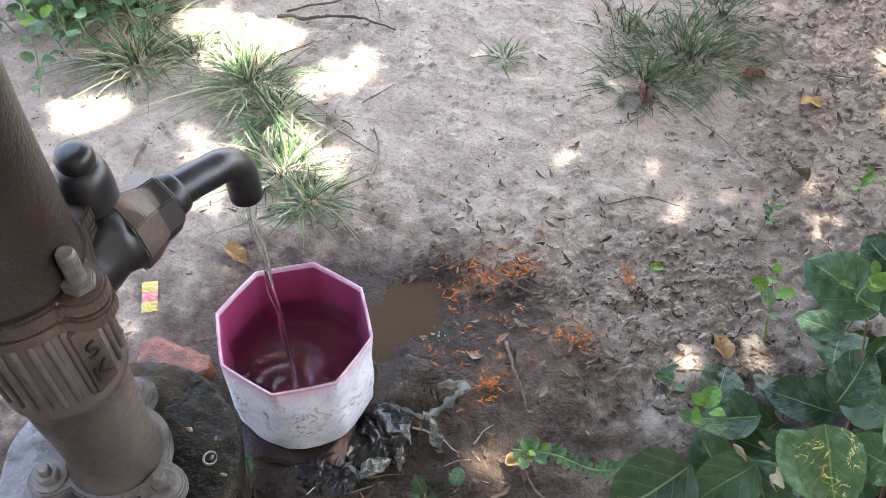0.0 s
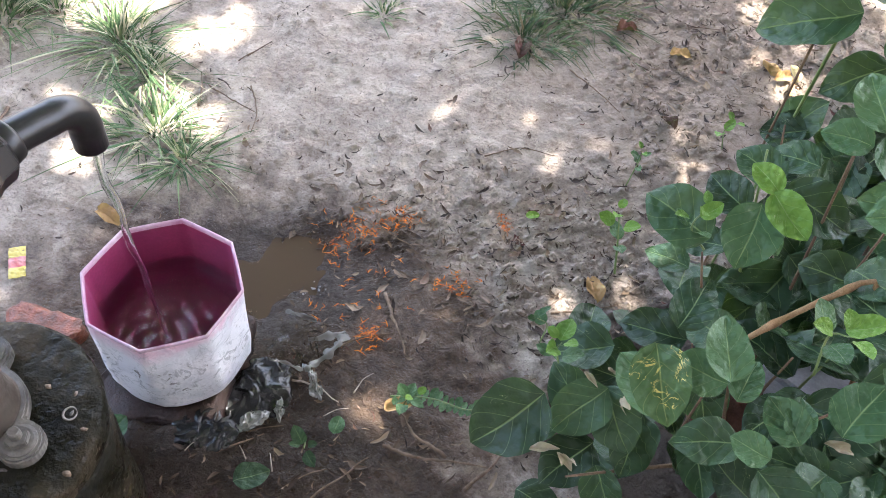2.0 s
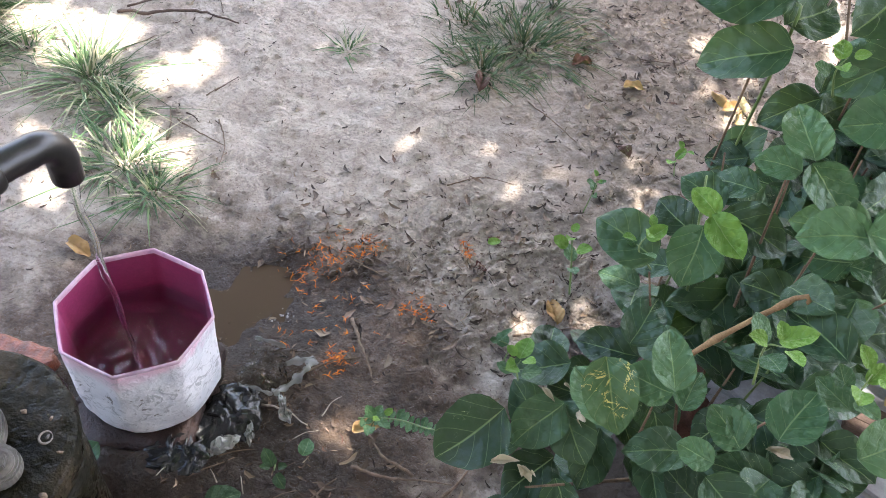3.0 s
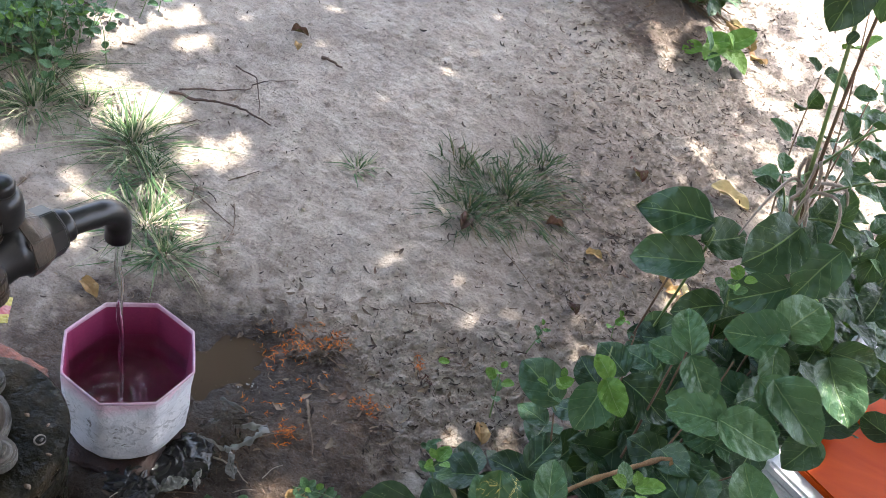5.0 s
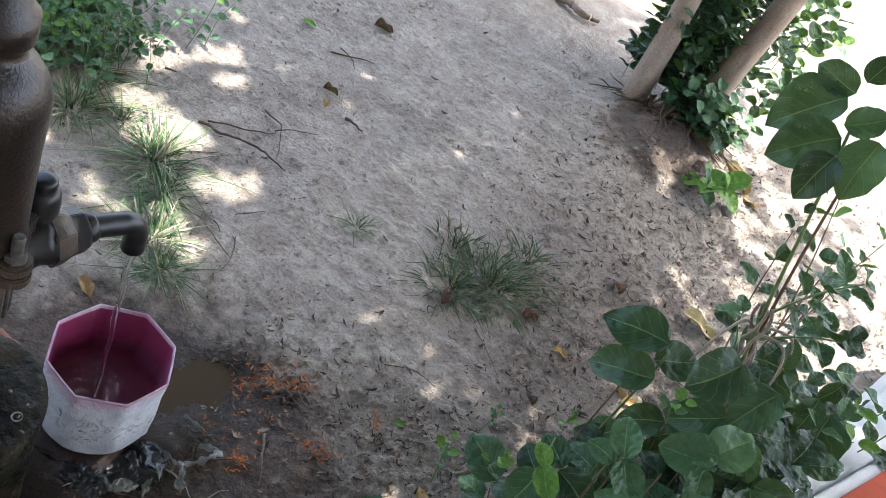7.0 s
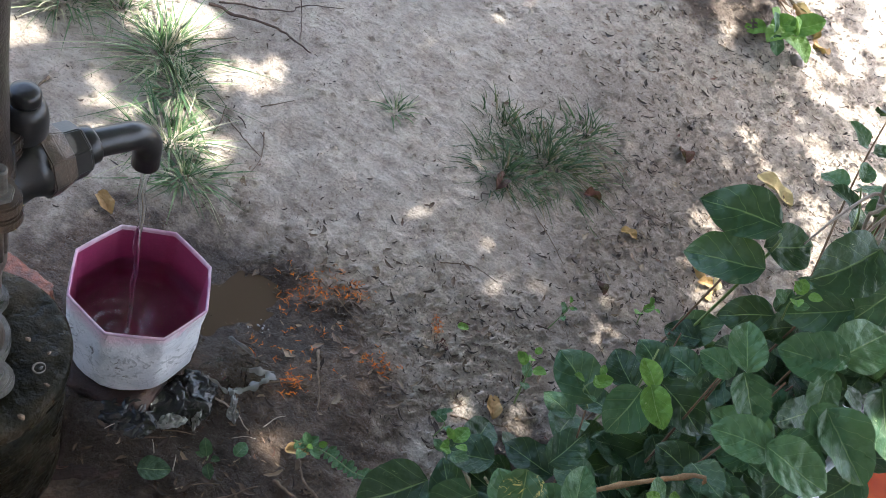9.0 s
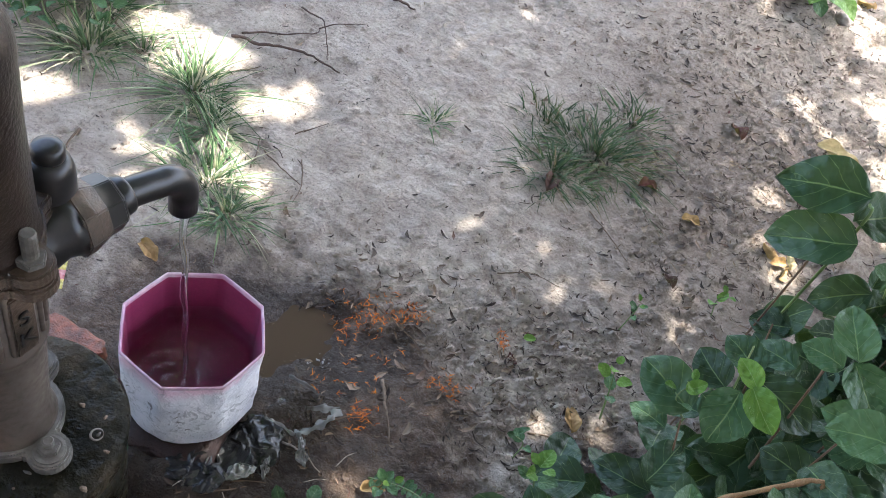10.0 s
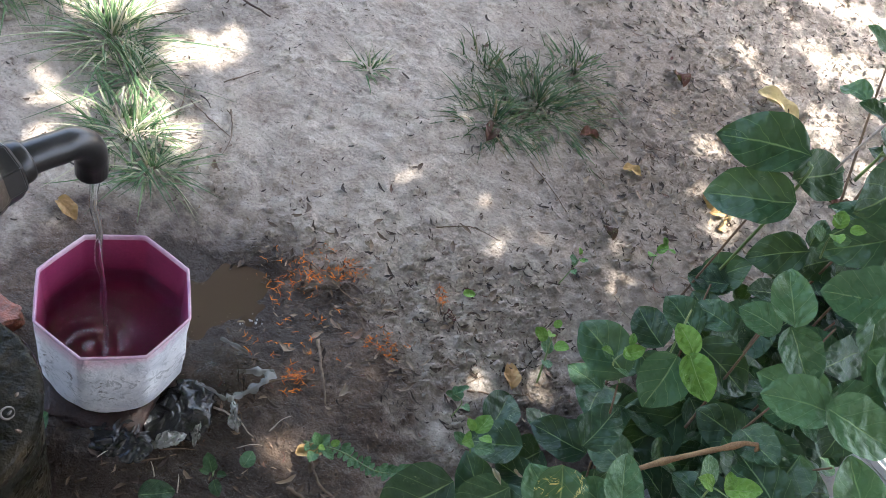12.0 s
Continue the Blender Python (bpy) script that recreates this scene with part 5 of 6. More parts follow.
def petal(verts, faces, xy):
    """A few thin limp strands of an orange flower."""
    p = on_ground(*xy, 0.0025)
    for k in range(rng.randint(2, 5)):
        a, ln = rng.uniform(0, 6.3), rng.uniform(0.005, 0.014)
        d = Vector((math.cos(a), math.sin(a), 0))
        s = Vector((-math.sin(a), math.cos(a), 0)) * rng.uniform(0.0005, 0.0011)
        bow, lift = rng.uniform(-0.5, 0.5), rng.uniform(0.0, 0.004)
        n = len(verts)
        for i in range(4):
            t = i / 3
            c = p + d * ln * t + s.normalized() * ln * bow * t * t + Vector((0, 0, lift * math.sin(t * 3.1)))
            w = 1 - 0.75 * t
            verts += [c - s * w, c + s * w]
        faces += [(n + 2 * i, n + 2 * i + 1, n + 2 * i + 3, n + 2 * i + 2) for i in range(3)]


def anywhere():
    while True:
        x, y = rng.uniform(-1.2, 1.9), rng.uniform(0.75, 4.1)
        if noise.noise(Vector((x * 3.1, y * 3.1, 9.0))) + 0.5 * noise.noise(Vector((x * 8, y * 8, 2.0))) > 0.20 or rng.random() < 0.04:
            return x, y


def clod_area():
    return (0.55 + rng.gauss(0, 0.22), 1.36 + rng.gauss(0, 0.15)) if rng.random() < 0.6 else (1.05 + rng.gauss(0, 0.30), 2.35 + rng.gauss(0, 0.45))


def trodden_area():
    while True:
        x, y = anywhere()
        if noise.noise(Vector((x * 2.2, y * 2.2, 1.0))) > 0.0 and not (x < 0.6 and y < 1.4):
            return x, y


def tree_foot():
    return 1.0 + rng.gauss(0, 0.28), 3.42 + rng.gauss(0, 0.22)


def sunny_area():
    return rng.uniform(1.15, 2.3), rng.uniform(1.9, 4.6)


def clod(verts, faces, xy):
    crumb(verts, faces, xy, 0.003, 0.011)


def trampled_area():
    return (1.02 + rng.gauss(0, 0.20), 2.15 + rng.gauss(0, 0.45)) if rng.random() < 0.7 else (0.95 + rng.gauss(0, 0.3), 3.1 + rng.gauss(0, 0.3))


def speck(verts, faces, xy):
    chip(verts, faces, xy, (0.0022, 0.0085))


def view_area():
    while True:
        x, y = rng.uniform(-1.0, 1.9), 1.25 + 3.0 * rng.random() ** 1.3
        if rng.random() < 0.35 + 1.3 * max(0.0, noise.noise(Vector((x * 4.3, y * 4.3, 1.0)))):
            return x, y


def wet_area():
    return 0.15 + rng.gauss(0, 0.22), 1.0 + rng.gauss(0, 0.16)


def mud_area():
    return 0.18 + rng.gauss(0, 0.14), 0.86 + rng.gauss(0, 0.09)


def petal_area():
    x, y, s = rng.choice(((0.225, 1.39, 0.030), (0.29, 1.425, 0.026), (0.30, 1.41, 0.022), (0.26, 1.40, 0.030), (0.22, 1.37, 0.025), (0.28, 1.115, 0.020), (0.43, 1.26, 0.020), (0.19, 1.34, 0.03), (0.51, 1.44, 0.008), (0.24, 1.22, 0.05)))
    return x + rng.gauss(0, s), y + rng.gauss(0, s)


scatter("leaf_litter", 800, "scraps of dead leaf and twig strewn on the soil", "litter", LITTER, chip, anywhere)
scatter("leaf_litter", 1000, "dark scraps of dead leaf among trodden clods", "litter", LITTER, chip, clod_area)
scatter("mud_flakes", 2600, "curled flakes of drying mud among clods", "soil", SOIL, flake, clod_area)
scatter("soil_crumbs", 2600, "crumbs and small clods of dry soil", "soil", SOIL, crumb, clod_area)
scatter("mud_flakes", 1300, "curled flakes of drying mud strewn on trodden soil", "soil", SOIL, flake, trodden_area)
scatter("leaf_litter", 420, "dead leaf scraps round the tree foot", "litter", LITTER, big_chip, tree_foot)
scatter("leaf_litter", 420, "larger dead leaf scraps on trodden soil", "litter", LITTER, big_chip, clod_area)
scatter("soil_crumbs", 2400, "crumbs of dry soil strewn thinly", "soil", SOIL, crumb, anywhere)
scatter("leaf_litter", 1300, "curled dark leaf scraps over the trampled soil", "litter", LITTER, big_chip, trampled_area)
scatter("soil_crumbs", 2200, "crumbs kicked up over the trampled soil", "soil", SOIL, crumb, trampled_area)
scatter("soil_crumbs", 1300, "clods and small stones on sunlit soil", "soil", SOIL, clod, sunny_area)
scatter("leaf_litter", 1700, "dead leaf scraps strewn on sunlit soil", "litter", LITTER, big_chip, sunny_area)
scatter("soil_crumbs", 1800, "crumbs and clods on sunlit soil", "soil", SOIL, crumb, sunny_area)
scatter("leaf_litter", 90, "sodden leaf and reed scraps in black mud", "litter", LITTER, big_chip, mud_area)
scatter("leaf_litter", 4200, "fine dark scraps of leaf and twig over the bare soil", "litter", LITTER, speck, view_area)
scatter("leaf_litter", 1500, "fine dark scraps pressed into wet mud", "litter", LITTER, speck, wet_area)
scatter("soil_crumbs", 2600, "crumbs of dry soil over the bare ground", "soil", SOIL, crumb, view_area)
scatter("petals", 230, "scattered orange flower petals on wet soil", "petals", PETAL, petal, petal_area)


def stick(points, r, label, mat=None, name="twig"):
    r *= 0.72 if name == "twig" else 0.85
    pts = [on_ground(x, y, r * 0.8 + z) for x, y, z in points]
    line = bend(pts, 8)
    line = [p + Vector((1, 1, 0.3)) * 1.1 * r * noise.noise(p * 55) + Vector((1, -1, 0)) * 2.2 * r * noise.noise(p * 17) for p in line]
    bm = tube(bmesh.new(), line, [q * (1 + 0.3 * noise.noise(Vector((i * 0.9, q * 900, 0)))) for i, q in enumerate(taper(r, r * 0.45, len(line)))], 7)
    for v in bm.verts:
        v.co += 0.15 * r * noise.noise(v.co * 120) * Vector((1, 1, 1))
    return tagged(obj(name, bm, mat or TWIG), label, "twig", "twigs on the soil")


stick([(0.192, 1.415, 0), (0.28, 1.372, 0.004), (0.372, 1.325, 0)], 0.0028, "thin straight dry twig lying among orange petals")
stick([(0.296, 1.225, 0), (0.325, 1.16, 0.004), (0.360, 1.095, 0)], 0.0055, "short thick dry twig on wet mud")
stick([(0.228, 1.086, 0), (0.28, 1.118, 0.003), (0.328, 1.140, 0)], 0.0032, "thin crooked twig on wet mud")
stick([(0.575, 1.208, 0), (0.61, 1.25, 0.004), (0.645, 1.295, 0)], 0.0030, "thin dry twig on trodden soil")
stick([(0.62, 1.245, 0), (0.68, 1.262, 0.003), (0.74, 1.285, 0)], 0.0035, "pale dry twig under a dead leaf")
stick([(-0.575, 1.535, 0), (-0.572, 1.50, 0.004), (-0.568, 1.47, 0)], 0.006, "short dark stick on dry soil")
stick([(-0.19, 1.70, 0), (-0.135, 1.67, 0.004), (-0.067, 1.645, 0)], 0.0032, "thin branched dry twig on dry soil")
stick([(-0.185, 1.558, 0), (-0.155, 1.569, 0.003), (-0.126, 1.586, 0)], 0.0026, "thin dry twig beside the grass")
stick([(-0.129, 1.521, 0), (-0.111, 1.549, 0.004), (-0.111, 1.59, 0)], 0.0026, "thin curved twig beside the grass")
stick([(-0.149, 1.792, 0), (-0.132, 1.813, 0.003), (-0.111, 1.852, 0)], 0.0026, "thin dry twig on dry soil")
stick([(-0.193, 1.635, 0), (-0.203, 1.689, 0.003), (-0.216, 1.738, 0)], 0.0036, "pale straight twig beside the grass")
stick([(-0.388, 1.909, 0), (-0.357, 1.957, 0.004), (-0.329, 1.989, 0)], 0.0028, "thin twig on sunlit soil")
stick([(0.347, 0.913, 0.004), (0.423, 0.897, 0.01), (0.523, 0.892, 0.03)], 0.0048, "pale split stick under the shrub")
stick([(0.495, 0.852, 0.01), (0.532, 0.898, 0.03), (0.56, 0.93, 0.04)], 0.005, "brown stick under the shrub")
stick([(0.173, 1.007, 0.004), (0.22, 0.995, 0.01), (0.258, 0.981, 0)], 0.0032, "pale dry reed on wet mud", VINE)
stick([(0.02, 0.80, 0.0), (0.10, 0.86, 0.006), (0.15, 0.90, 0)], 0.003, "thin dark root in wet mud")
stick([(0.25, 0.80, 0.0), (0.30, 0.86, 0.006), (0.33, 0.89, 0)], 0.003, "thin twig on wet mud")
stick([(0.62, 1.95, 0), (0.70, 1.87, 0.006), (0.76, 1.80, 0)], 0.0026, "thin dry twig on trodden soil")
stick([(0.45, 1.62, 0), (0.52, 1.66, 0.005), (0.60, 1.66, 0)], 0.0024, "thin dry twig on trodden soil")
stick([(0.85, 2.25, 0), (0.93, 2.19, 0.006), (1.02, 2.20, 0)], 0.003, "thin dark twig on trodden soil", OLD_WOOD)
stick([(-0.456, 2.062, 0), (-0.362, 2.066, 0.010), (-0.242, 2.09, 0.006), (-0.14, 2.075, 0)], 0.0060, "crooked dark fallen branch on dry soil", OLD_WOOD, "branch")
stick([(-0.436, 2.08, 0.004), (-0.352, 2.13, 0.010), (-0.273, 2.19, 0.006), (-0.265, 2.235, 0)], 0.0042, "forked side twig of a fallen branch", OLD_WOOD)
stick([(-0.351, 2.30, 0), (-0.267, 2.26, 0.010), (-0.234, 2.20, 0.006), (-0.192, 2.113, 0)], 0.0036, "thin crooked twig on dry soil", OLD_WOOD)
stick([(-0.265, 2.227, 0.006), (-0.22, 2.285, 0.006), (-0.161, 2.35, 0)], 0.0030, "thin side twig on dry soil", OLD_WOOD)
stick([(-0.136, 2.517, 0), (-0.105, 2.510, 0.008), (-0.065, 2.508, 0)], 0.0085, "short thick dark stick on dry soil", OLD_WOOD)
stick([(-0.371, 2.839, 0), (-0.29, 2.891, 0.008), (-0.221, 2.942, 0)], 0.0045, "thin dark twig on dry soil", OLD_WOOD)
stick([(-0.36, 2.90, 0), (-0.30, 2.87, 0.008), (-0.26, 2.83, 0)], 0.0035, "thin dark twig on dry soil", OLD_WOOD)
stick([(-0.678, 2.197, 0), (-0.66, 2.207, 0.003), (-0.645, 2.215, 0)], 0.006, "short dark stick on dry soil", OLD_WOOD)
stick([(-0.790, 1.96, 0.02), (-0.695, 1.902, 0.012), (-0.599, 1.843, 0)], 0.0045, "long dry twig running out of the weeds")
stick([(-0.713, 1.917, 0.01), (-0.73, 1.98, 0.02), (-0.753, 2.058, 0.01)], 0.0032, "dry twig in the weeds")
stick([(-0.173, 1.727, 0), (-0.155, 1.715, 0.003), (-0.142, 1.704, 0)], 0.0028, "short twig beside the grass", OLD_WOOD)
stick([(-0.131, 1.814, 0), (-0.11, 1.85, 0.003), (-0.093, 1.877, 0)], 0.0026, "short twig on dry soil", OLD_WOOD)
stick([(-0.10, 1.72, 0), (-0.07, 1.66, 0.004), (-0.06, 1.58, 0)], 0.003, "thin curved twig on dry soil")
stick([(0.46, 0.90, 0.02), (0.40, 0.93, 0.03), (0.36, 0.985, 0.02)], 0.0045, "pale stick under the shrub")
for k in range(16):
    a, x, y = rng.uniform(0.2, 2.6), 0.15 + rng.gauss(0, 0.08), 0.90 + rng.gauss(0, 0.06)
    ln = rng.uniform(0.025, 0.06)
    stick([(x, y, 0.002), (x + 0.5 * ln * math.cos(a), y + 0.5 * ln * math.sin(a), 0.009), (x + ln * math.cos(a), y + ln * math.sin(a), 0.003)], rng.uniform(0.0010, 0.0020), "torn strip of pale reed in black mud", VINE if k % 3 else TWIG)
stick([(0.20, 4.60, 0), (0.30, 4.58, 0.01), (0.42, 4.62, 0)], 0.035, "pale log lying on sunlit soil", BARK, "log")


def loose_leaf(x, y, length, turn, tone, label, lift=0.008, roll=0.0, name="fallen_leaf"):
    a = radians(turn)
    b = on_ground(x, y, lift)
    d = Vector((math.cos(a), math.sin(a), 0.05)) * length
    ob = new(name, LEAVES[tone][0])
    ob.matrix_basis = leaf_pose(b - d * 0.5, b + d * 0.5, (0, 0, 1), roll)
    return tagged(ob, label, "leaf", "fallen leaves")


loose_leaf(1.155, 0.985, 0.062, 20, "yellow", "orange-yellow dead leaf on the cement skirt", 0.362)
loose_leaf(0.895, 2.06, 0.058, 5, "dry", "curled tan fallen leaf on trodden soil")
loose_leaf(0.855, 1.805, 0.05, 120, "red", "dark red shrivelled leaf on the soil", 0.012)
loose_leaf(0.700, 1.315, 0.065, 100, "dry", "crumpled tan dead leaf by the shrub", 0.014)
loose_leaf(1.005, 2.56, 0.075, 110, "red", "dark curled dead leaf on trodden soil", 0.012)
loose_leaf(1.338, 2.628, 0.150, -22, "yellow", "large pale yellow oval leaf on sunlit soil", 0.020)
loose_leaf(-0.263, 1.29, 0.060, -30, "dry", "orange-brown fallen leaf near the spout")
loose_leaf(0.50, 1.98, 0.075, 80, "red", "reddish dead leaf in flattened grass", 0.02)
loose_leaf(0.76, 2.13, 0.06, 20, "red", "reddish dead leaf in flattened grass", 0.014)
loose_leaf(0.565, 1.47, 0.030, 20, "lime", "small pale green leaf on the soil")
loose_leaf(-0.25, 2.60, 0.06, 20, "red", "rust-brown dead leaf by a twig", 0.012)
loose_leaf(-0.225, 2.52, 0.05, 100, "dry", "brown dead leaf by a twig", 0.012)
loose_leaf(-0.315, 3.24, 0.09, 20, "red", "rust-red dead leaf on dry soil")
loose_leaf(-0.517, 2.912, 0.06, 10, "lime", "pale green fallen leaf on dry soil")
loose_leaf(0.363, 0.986, 0.05, 20, "dry", "tan dead leaf under the creeping weed", 0.016)
loose_leaf(0.267, 0.934, 0.035, 80, "mid", "green leaf scrap on wet mud", 0.012)
loose_leaf(0.151, 0.823, 0.06, 30, "dark", "dark green fallen leaf on wet mud", 0.012)
for dx, dy, a, tone in ((0, 0, 20, "dry"), (0.03, 0.02, 100, "yellow"), (-0.03, 0.025, 160, "dry"), (0.015, -0.03, 60, "dry")):
    loose_leaf(1.152 + dx, 2.04 + dy, 0.055, a, tone, "brown dead leaf in a small drift behind the shrub", 0.014, a)
for dx, dy, a in ((0, 0, 20), (0.045, 0.01, 110), (-0.04, 0.02, 200), (0.02, -0.04, 300), (-0.02, -0.05, 60)):
    loose_leaf(1.55 + dx, 2.27 + dy, 0.075, a, "red", "wilted purple leaf in a drift on sunlit soil", 0.018, a)
for dx, dy, a in ((0, 0, 10), (0.06, 0.05, 80), (-0.04, 0.08, 140), (0.09, -0.04, 220)):
    loose_leaf(1.38 + dx, 3.73 + dy, 0.10, a, "dry", "orange-brown dead leaf on sunlit soil by the tree", 0.016, a)
loose_leaf(1.38, 3.90, 0.12, -20, "yellow", "orange-yellow dead leaf on sunlit soil")
loose_leaf(-0.075, 0.835, 0.07, 60, "mid", "green fallen leaf at the foot of the plinth", 0.05)


def crumple(name, x, y, size, mat, label, seed, category="wrapper", turn=0.0, torn=0.55, crease=0.0):
    """A crumpled sheet of thin film with sharp folds and a torn outline, with a little thickness."""
    bm = bmesh.new()
    bmesh.ops.create_grid(bm, x_segments=34, y_segments=28, size=0.5)
    for v in bm.verts:
        p = Vector((v.co.x * 3.4, v.co.y * 1.7, 0)) + Vector((seed * 3.1, seed, 0))
        fold = (1 - abs(noise.noise(p))) ** 3 * 0.34 + (1 - abs(noise.noise(p * 2.1 + Vector((4, 0, 0))))) ** 4 * 0.22 + 0.03 * noise.noise(p * 5.0)
        fold += crease * ((1 - abs(noise.noise(p * 3.3 + Vector((0, 5, 0))))) ** 5 + (1 - abs(noise.noise(p * 6.0 + Vector((0, 2, 0))))) ** 5 * 0.5)
        edge = max(abs(v.co.x), abs(v.co.y)) * 2
        turned = math.atan2(v.co.y, v.co.x)
        v.co *= edge / max(1e-6, 2 * v.co.length) * (1.0 + torn * noise.noise(Vector((math.cos(turned) * 1.3, math.sin(turned) * 1.3, seed * 2.3))) + 0.15 * noise.noise(Vector((math.cos(turned) * 5, math.sin(turned) * 5, seed))))
        lift = max(0.0, fold) * (1 - 0.55 * edge ** 4)
        v.co.x += 0.17 * noise.noise(p * 0.8 + Vector((9, 0, 0))) + 0.06 * noise.noise(p * 2.6 + Vector((9, 3, 0)))
        v.co.y += 0.17 * noise.noise(p * 0.8 + Vector((0, 9, 0))) + 0.06 * noise.noise(p * 2.6 + Vector((3, 9, 0)))
        v.co = Vector((v.co.x * size[0], v.co.y * size[1], lift * size[2] + 0.002))
    bmesh.ops.solidify(bm, geom=bm.faces[:], thickness=0.0006)
    ob = obj(name, bm, mat, None, True)
    ob.matrix_basis = pose(*on_ground(x, y, 0.002), 0, 0, turn)
    return tagged(ob, label, category, "litter by the bucket") if category else ob




def hem(parent, points, width, seed):
    """A narrow crinkled fold along the edge of a bag, whitened for its highlight."""
    line = bend(points, 7)
    bm = bmesh.new()
    rows = []
    for k, p in enumerate(line):
        t = (line[min(k + 1, len(line) - 1)] - line[max(k - 1, 0)]).normalized()
        side = Vector((-t.y, t.x, 0))
        w = width * (0.25 + 0.75 * abs(noise.noise(Vector((k * 0.21, seed, 0)))) * 2.6) * (1 - 0.8 * (k in (0, len(line) - 1)))
        lift = 0.006 * abs(noise.noise(Vector((k * 0.23, 0, seed)))) + 0.004
        rows.append([bm.verts.new(p + side * w * q + Vector((0, 0, lift + h * (1 + noise.noise(Vector((k * 0.31, q, seed))))))) for q, h in ((-1.0, 0.0), (-0.3, 0.006), (0.2, 0.009), (1.0, 0.002))])
    for a, b in zip(rows, rows[1:]):
        for j in range(3):
            bm.faces.new((a[j], a[j + 1], b[j + 1], b[j]))
    bmesh.ops.solidify(bm, geom=bm.faces[:], thickness=0.0006)
    return part("fold", bm, HIGHLIGHT_FILM, parent, "crinkled fold whitened as a highlight")


def clear_bag():
    thing = holder("plastic_bag", "crumpled clear plastic bag in wet mud, folds whitened for highlights", "bag", (0, 0, 0))
    sheet = crumple("sheet", 0.178, 1.088, (0.115, 0.100, 0.060), FOIL, "", 1, "", 20)
    sheet.parent = thing
    spots = dict(a=(0.123, 1.152), b=(0.186, 1.139), c=(0.181, 1.092), d=(0.243, 1.118), e=(0.217, 1.059), f=(0.188, 1.025), g=(0.122, 1.040))
    for k, (way, width) in enumerate((("ab", 0.006), ("cd", 0.010), ("def", 0.014), ("fg", 0.008))):
        pts = [on_ground(*spots[q], 0.006) for q in way]
        middle = (pts[0] + pts[1]) / 2 + Vector((0.006, -0.005, 0.012))
        hem(thing, [pts[0], middle] + pts[1:], width, 3 + k)


clear_bag()
crumple("plastic_bag", 0.124, 0.908, (0.062, 0.030, 0.050), PALE_FILM, "crumpled pale plastic scrap in wet mud", 2, "bag", 50)
crumple("plastic_bag", 0.120, 0.975, (0.125, 0.105, 0.030), BLACK_FILM, "crumpled black plastic film in wet mud", 3, "bag", 80, 0.45, 0.12)
crumple("plastic_bag", 0.215, 1.000, (0.055, 0.022, 0.045), PALE_FILM, "small torn plastic scrap in wet mud", 4, "bag", 120)
crumple("plastic_bag", 0.060, 0.880, (0.10, 0.07, 0.024), BLACK_FILM, "black plastic scrap trodden into wet mud", 8, "bag", 10, 0.45, 0.12)
crumple("plastic_bag", 0.165, 0.945, (0.05, 0.018, 0.04), PALE_FILM, "thin pale plastic strip in wet mud", 9, "bag", 100)


def wrapper():
    thing = holder("wrapper", "flattened yellow and red snack wrapper on the soil", "wrapper", tuple(on_ground(-0.386, 1.156, 0.003)), 114)
    for k, (x, mat) in enumerate(((-0.024, YELLOW), (0.0, RED_INK), (0.024, YELLOW))):
        bm = bmesh.new()
        bmesh.ops.create_grid(bm, x_segments=5, y_segments=6, size=0.5)
        for v in bm.verts:
            v.co = Vector((x + v.co.x * 0.024, v.co.y * 0.030, 0.002 + 0.004 * abs(noise.noise(v.co * 4 + Vector((k, 0, 0))))))
        bmesh.ops.solidify(bm, geom=bm.faces[:], thickness=0.0006)
        part("panel", bm, mat, thing, "", False)


wrapper()


def stone(x, y, size, seed, label):
    ob = obj("stone", lump(bmesh.new(), (0, 0, 0), size, 0.3, seed, 3, 0.3), STONE)
    ob.matrix_basis = pose(*on_ground(x, y, size[2] * 0.3), 0, 0, seed * 31)
    return tagged(ob, label, "stone", "stones on the soil")


stone(1.36, 3.48, (0.035, 0.028, 0.024), 5, "rounded brown stone by the tree foot")
stone(1.55, 3.35, (0.03, 0.022, 0.015), 7, "pale stone on sunlit soil")


def seedling(x, y, h, pairs, size, tones, label):
    thing = holder("seedling", label, "seedling", (0, 0, 0))
    s = on_ground(x, y)
    sprig(thing, s, s + Vector((rng.uniform(-0.02, 0.02), rng.uniform(-0.02, 0.02), h)), pairs, size, tones, 0.3, 0.4, None, 0.0016)


seedling(0.76, 1.60, 0.10, 3, 0.022, ("mid", "lime"), "small upright green seedling in bare soil")
seedling(0.98, 1.76, 0.09, 2, 0.032, ("lime",), "small yellow-green seedling in bare soil")
seedling(0.60, 1.17, 0.05, 2, 0.030, ("mid",), "tiny green seedling by the shrub")
seedling(0.37, 0.985, 0.06, 3, 0.026, ("mid", "lime"), "low green seedling in wet mud")
seedling(0.22, 0.90, 0.03, 2, 0.032, ("dark",), "low dark green weed in wet mud")


def husk():
    ob = obj("coconut_husk", lump(bmesh.new(), (0, 0, 0), (0.10, 0.075, 0.06), 0.25, 2, 4, 0.2), HUSK)
    ob.matrix_basis = pose(0.892, 0.997, 0.231, 10, 15, 40)
    return tagged(ob, "brown fibrous husk caught among the shrub stems", "husk")


husk()


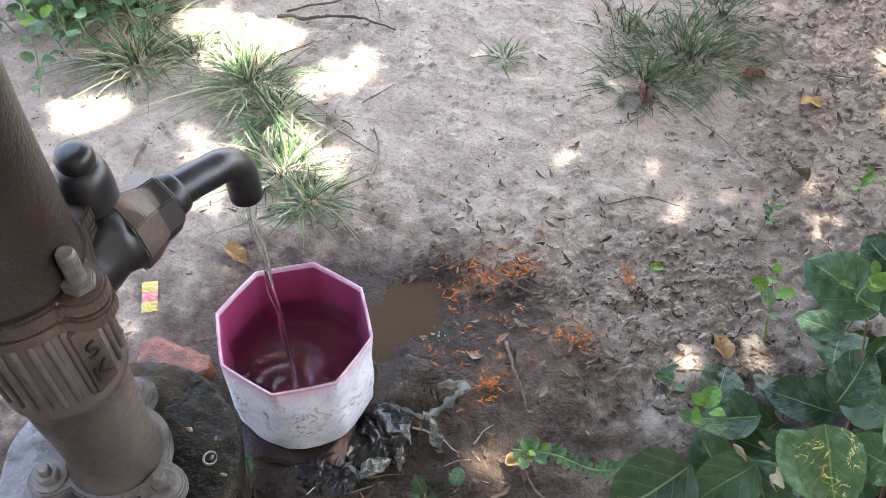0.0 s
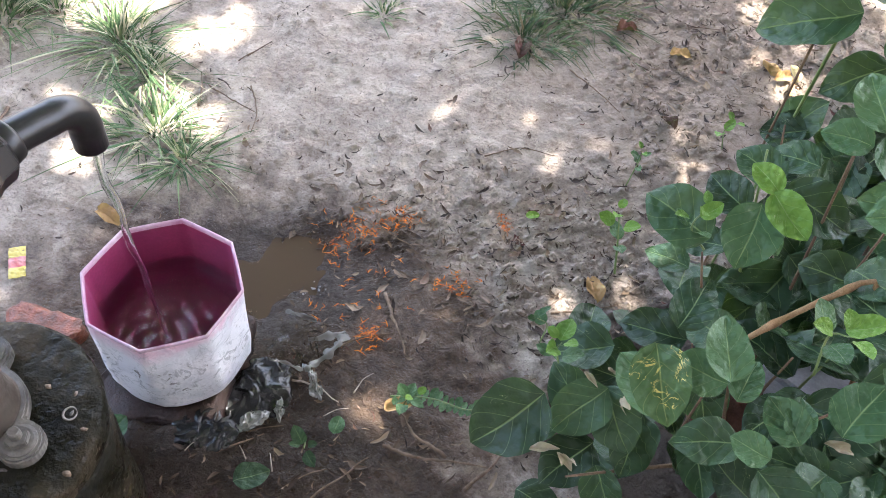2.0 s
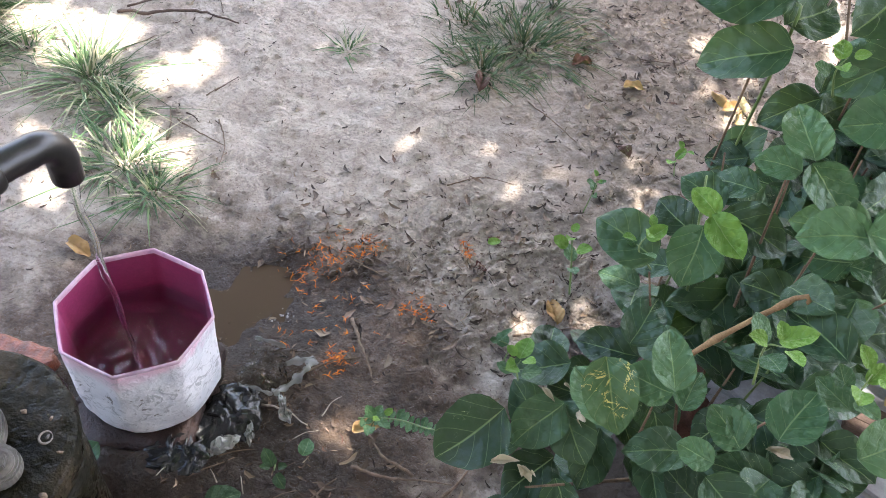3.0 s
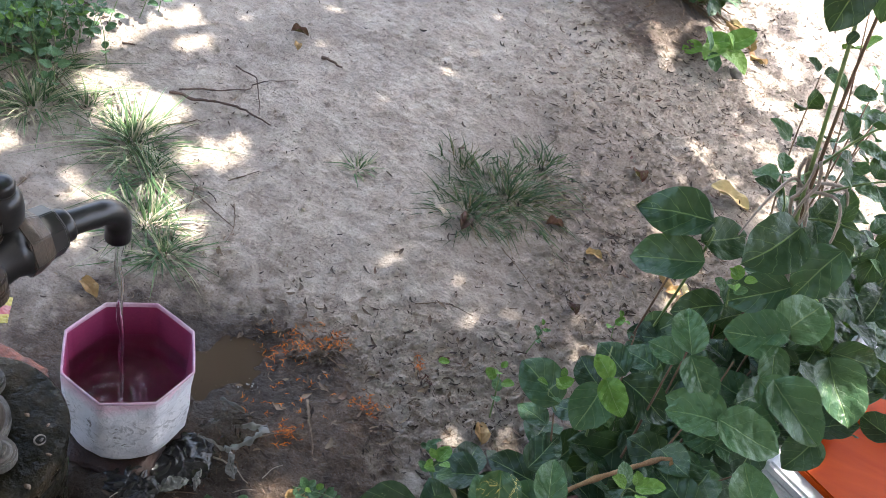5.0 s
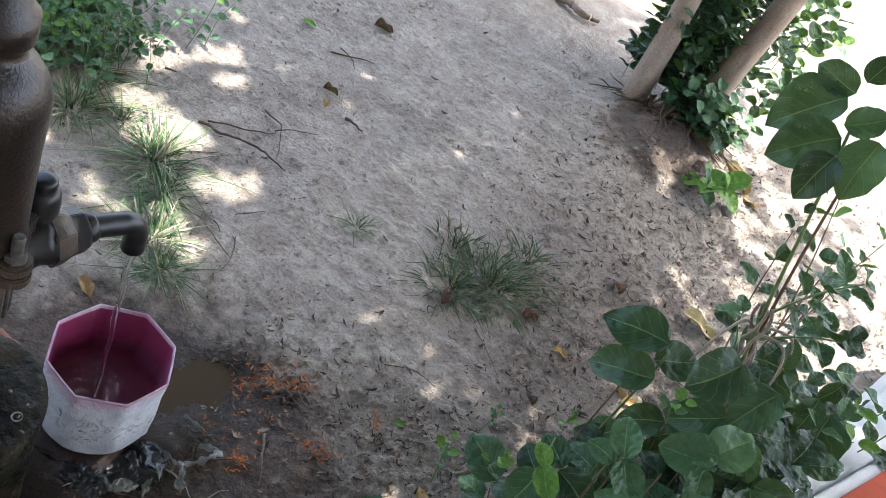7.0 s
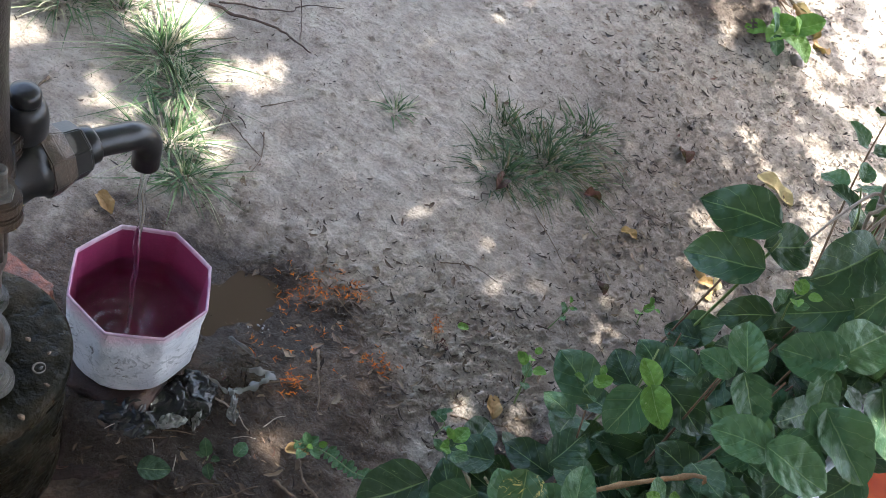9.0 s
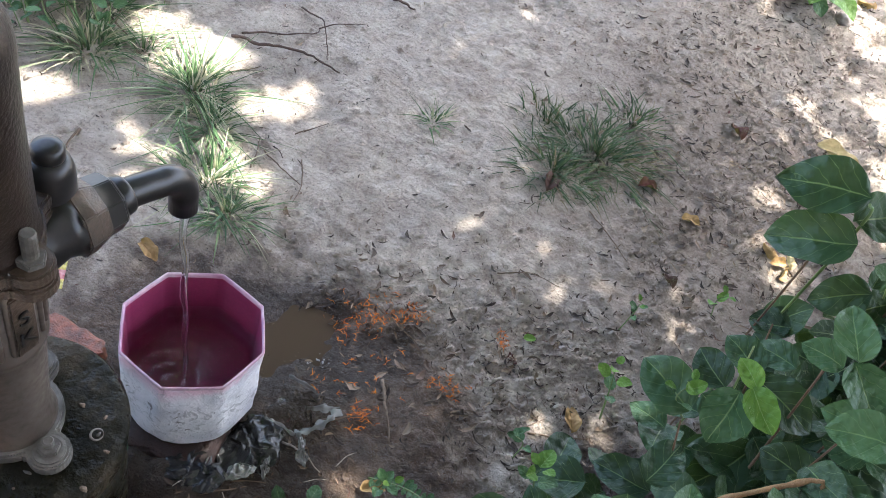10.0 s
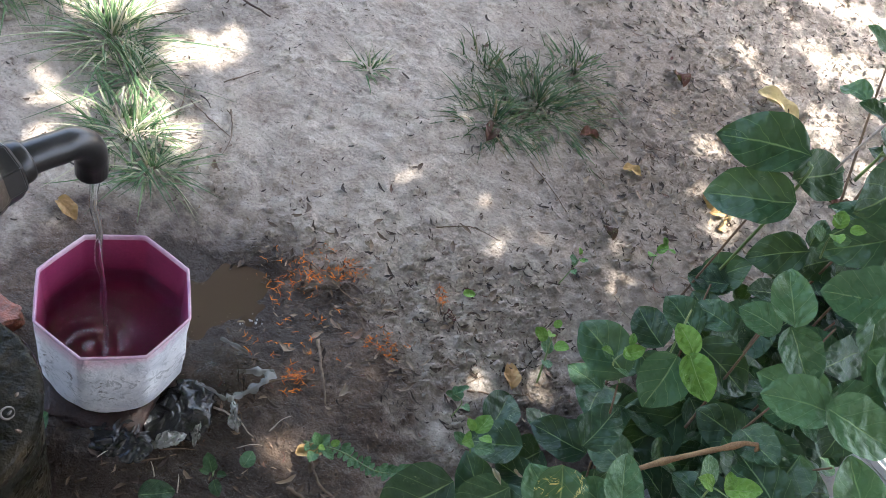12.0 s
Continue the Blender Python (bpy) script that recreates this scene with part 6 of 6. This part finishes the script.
def creeper():
    """A creeping stem with small narrow leaflets."""
    thing = holder("creeper", "creeping weed with fine feathery green leaflets on mud", "weed", (0, 0, 0))
    line = bend([on_ground(0.347, 1.003, 0.015), (0.417, 0.996, 0.05), (0.481, 0.966, 0.09), (0.53, 0.95, 0.16)], 6)
    part("stem", tube(bmesh.new(), line, taper(0.0024, 0.0014, len(line)), 6), GREEN_STEM, thing)
    for k, p in enumerate(line[1:]):
        for sign in (1, -1):
            d = Vector((0.25 * sign, 0.75 * sign + rng.uniform(-0.3, 0.3), rng.uniform(0.1, 0.5))).normalized() * rng.uniform(0.010, 0.022)
            add_leaf(thing, p, p + d, "mid", (0, 0, 1), rng.uniform(-20, 20), 1)


creeper()


# pale bubbles standing in for a ring of glints on the puddle
def foam():
    verts, faces = [], []
    for k in range(18):
        p = Vector((0.164 + rng.gauss(0, 0.022), 1.222 + rng.gauss(0, 0.016), -0.026))
        rad = rng.uniform(0.0010, 0.0026)
        n = len(verts)
        for i in range(3):
            for j in range(8):
                a, e = 2 * math.pi * j / 8, i * 0.45
                verts.append(p + rad * Vector((math.cos(a) * math.cos(e), math.sin(a) * math.cos(e), math.sin(e))))
        verts.append(p + Vector((0, 0, rad)))
        for i in range(2):
            for j in range(8):
                q = (j + 1) % 8
                faces.append((n + 8 * i + j, n + 8 * i + q, n + 8 * i + 8 + q, n + 8 * i + 8 + j))
        faces += [(n + 16 + j, n + 16 + (j + 1) % 8, n + 24) for j in range(8)]
    data = bpy.data.meshes.new("foam")
    data.from_pydata([tuple(v) for v in verts], [], faces)
    data.materials.append(FOAM_GLINT)
    tagged(new("foam", data), "small pale bubbles for the ring of glints on the muddy puddle", "foam", kind="stuff")


foam()


def dead_branch():
    line = bend([(0.68, 0.86, 0.43), (0.76, 0.893, 0.55), (0.838, 0.915, 0.640)], 8) + bend([(0.850, 0.914, 0.648), (0.872, 0.90, 0.60), (0.90, 0.87, 0.44), (0.92, 0.86, 0.22)], 6)
    bm = tube(bmesh.new(), line, [r * (1 + 0.25 * noise.noise(Vector((k * 0.9, 0, 0))) + 0.5 * (k in (9, 15))) for k, r in enumerate(taper(0.0038, 0.0030, len(line)))], 9)
    for v in bm.verts:
        v.co += 0.0007 * noise.noise_vector(v.co * 160)
    ob = obj("branch", bm, TAN_STEM)
    ob.matrix_basis = pose(*BED["place"]) @ Matrix.Scale(BED["size"], 4)
    tagged(ob, "bent brown dead branch leaning in the shrub", "branch")


dead_branch()


def battens():
    for k in range(3):
        bm = bmesh.new()
        bmesh.ops.create_cube(bm, size=1.0, matrix=Matrix.Diagonal((0.50, 0.020, 0.014, 1)))
        bmesh.ops.bevel(bm, geom=bm.edges[:], offset=0.002, segments=1, affect="EDGES")
        ob = obj("batten", bm, OLD_WOOD, None, False)
        ob.matrix_basis = pose(1.27 + 0.010 * k, 0.888 - 0.022 * k, 0.345 + 0.004 * k, 0, 0, -25 + 1.5 * k)
        tagged(ob, "old brown wooden batten lying on the cement skirt", "batten", "battens on the skirt")


battens()
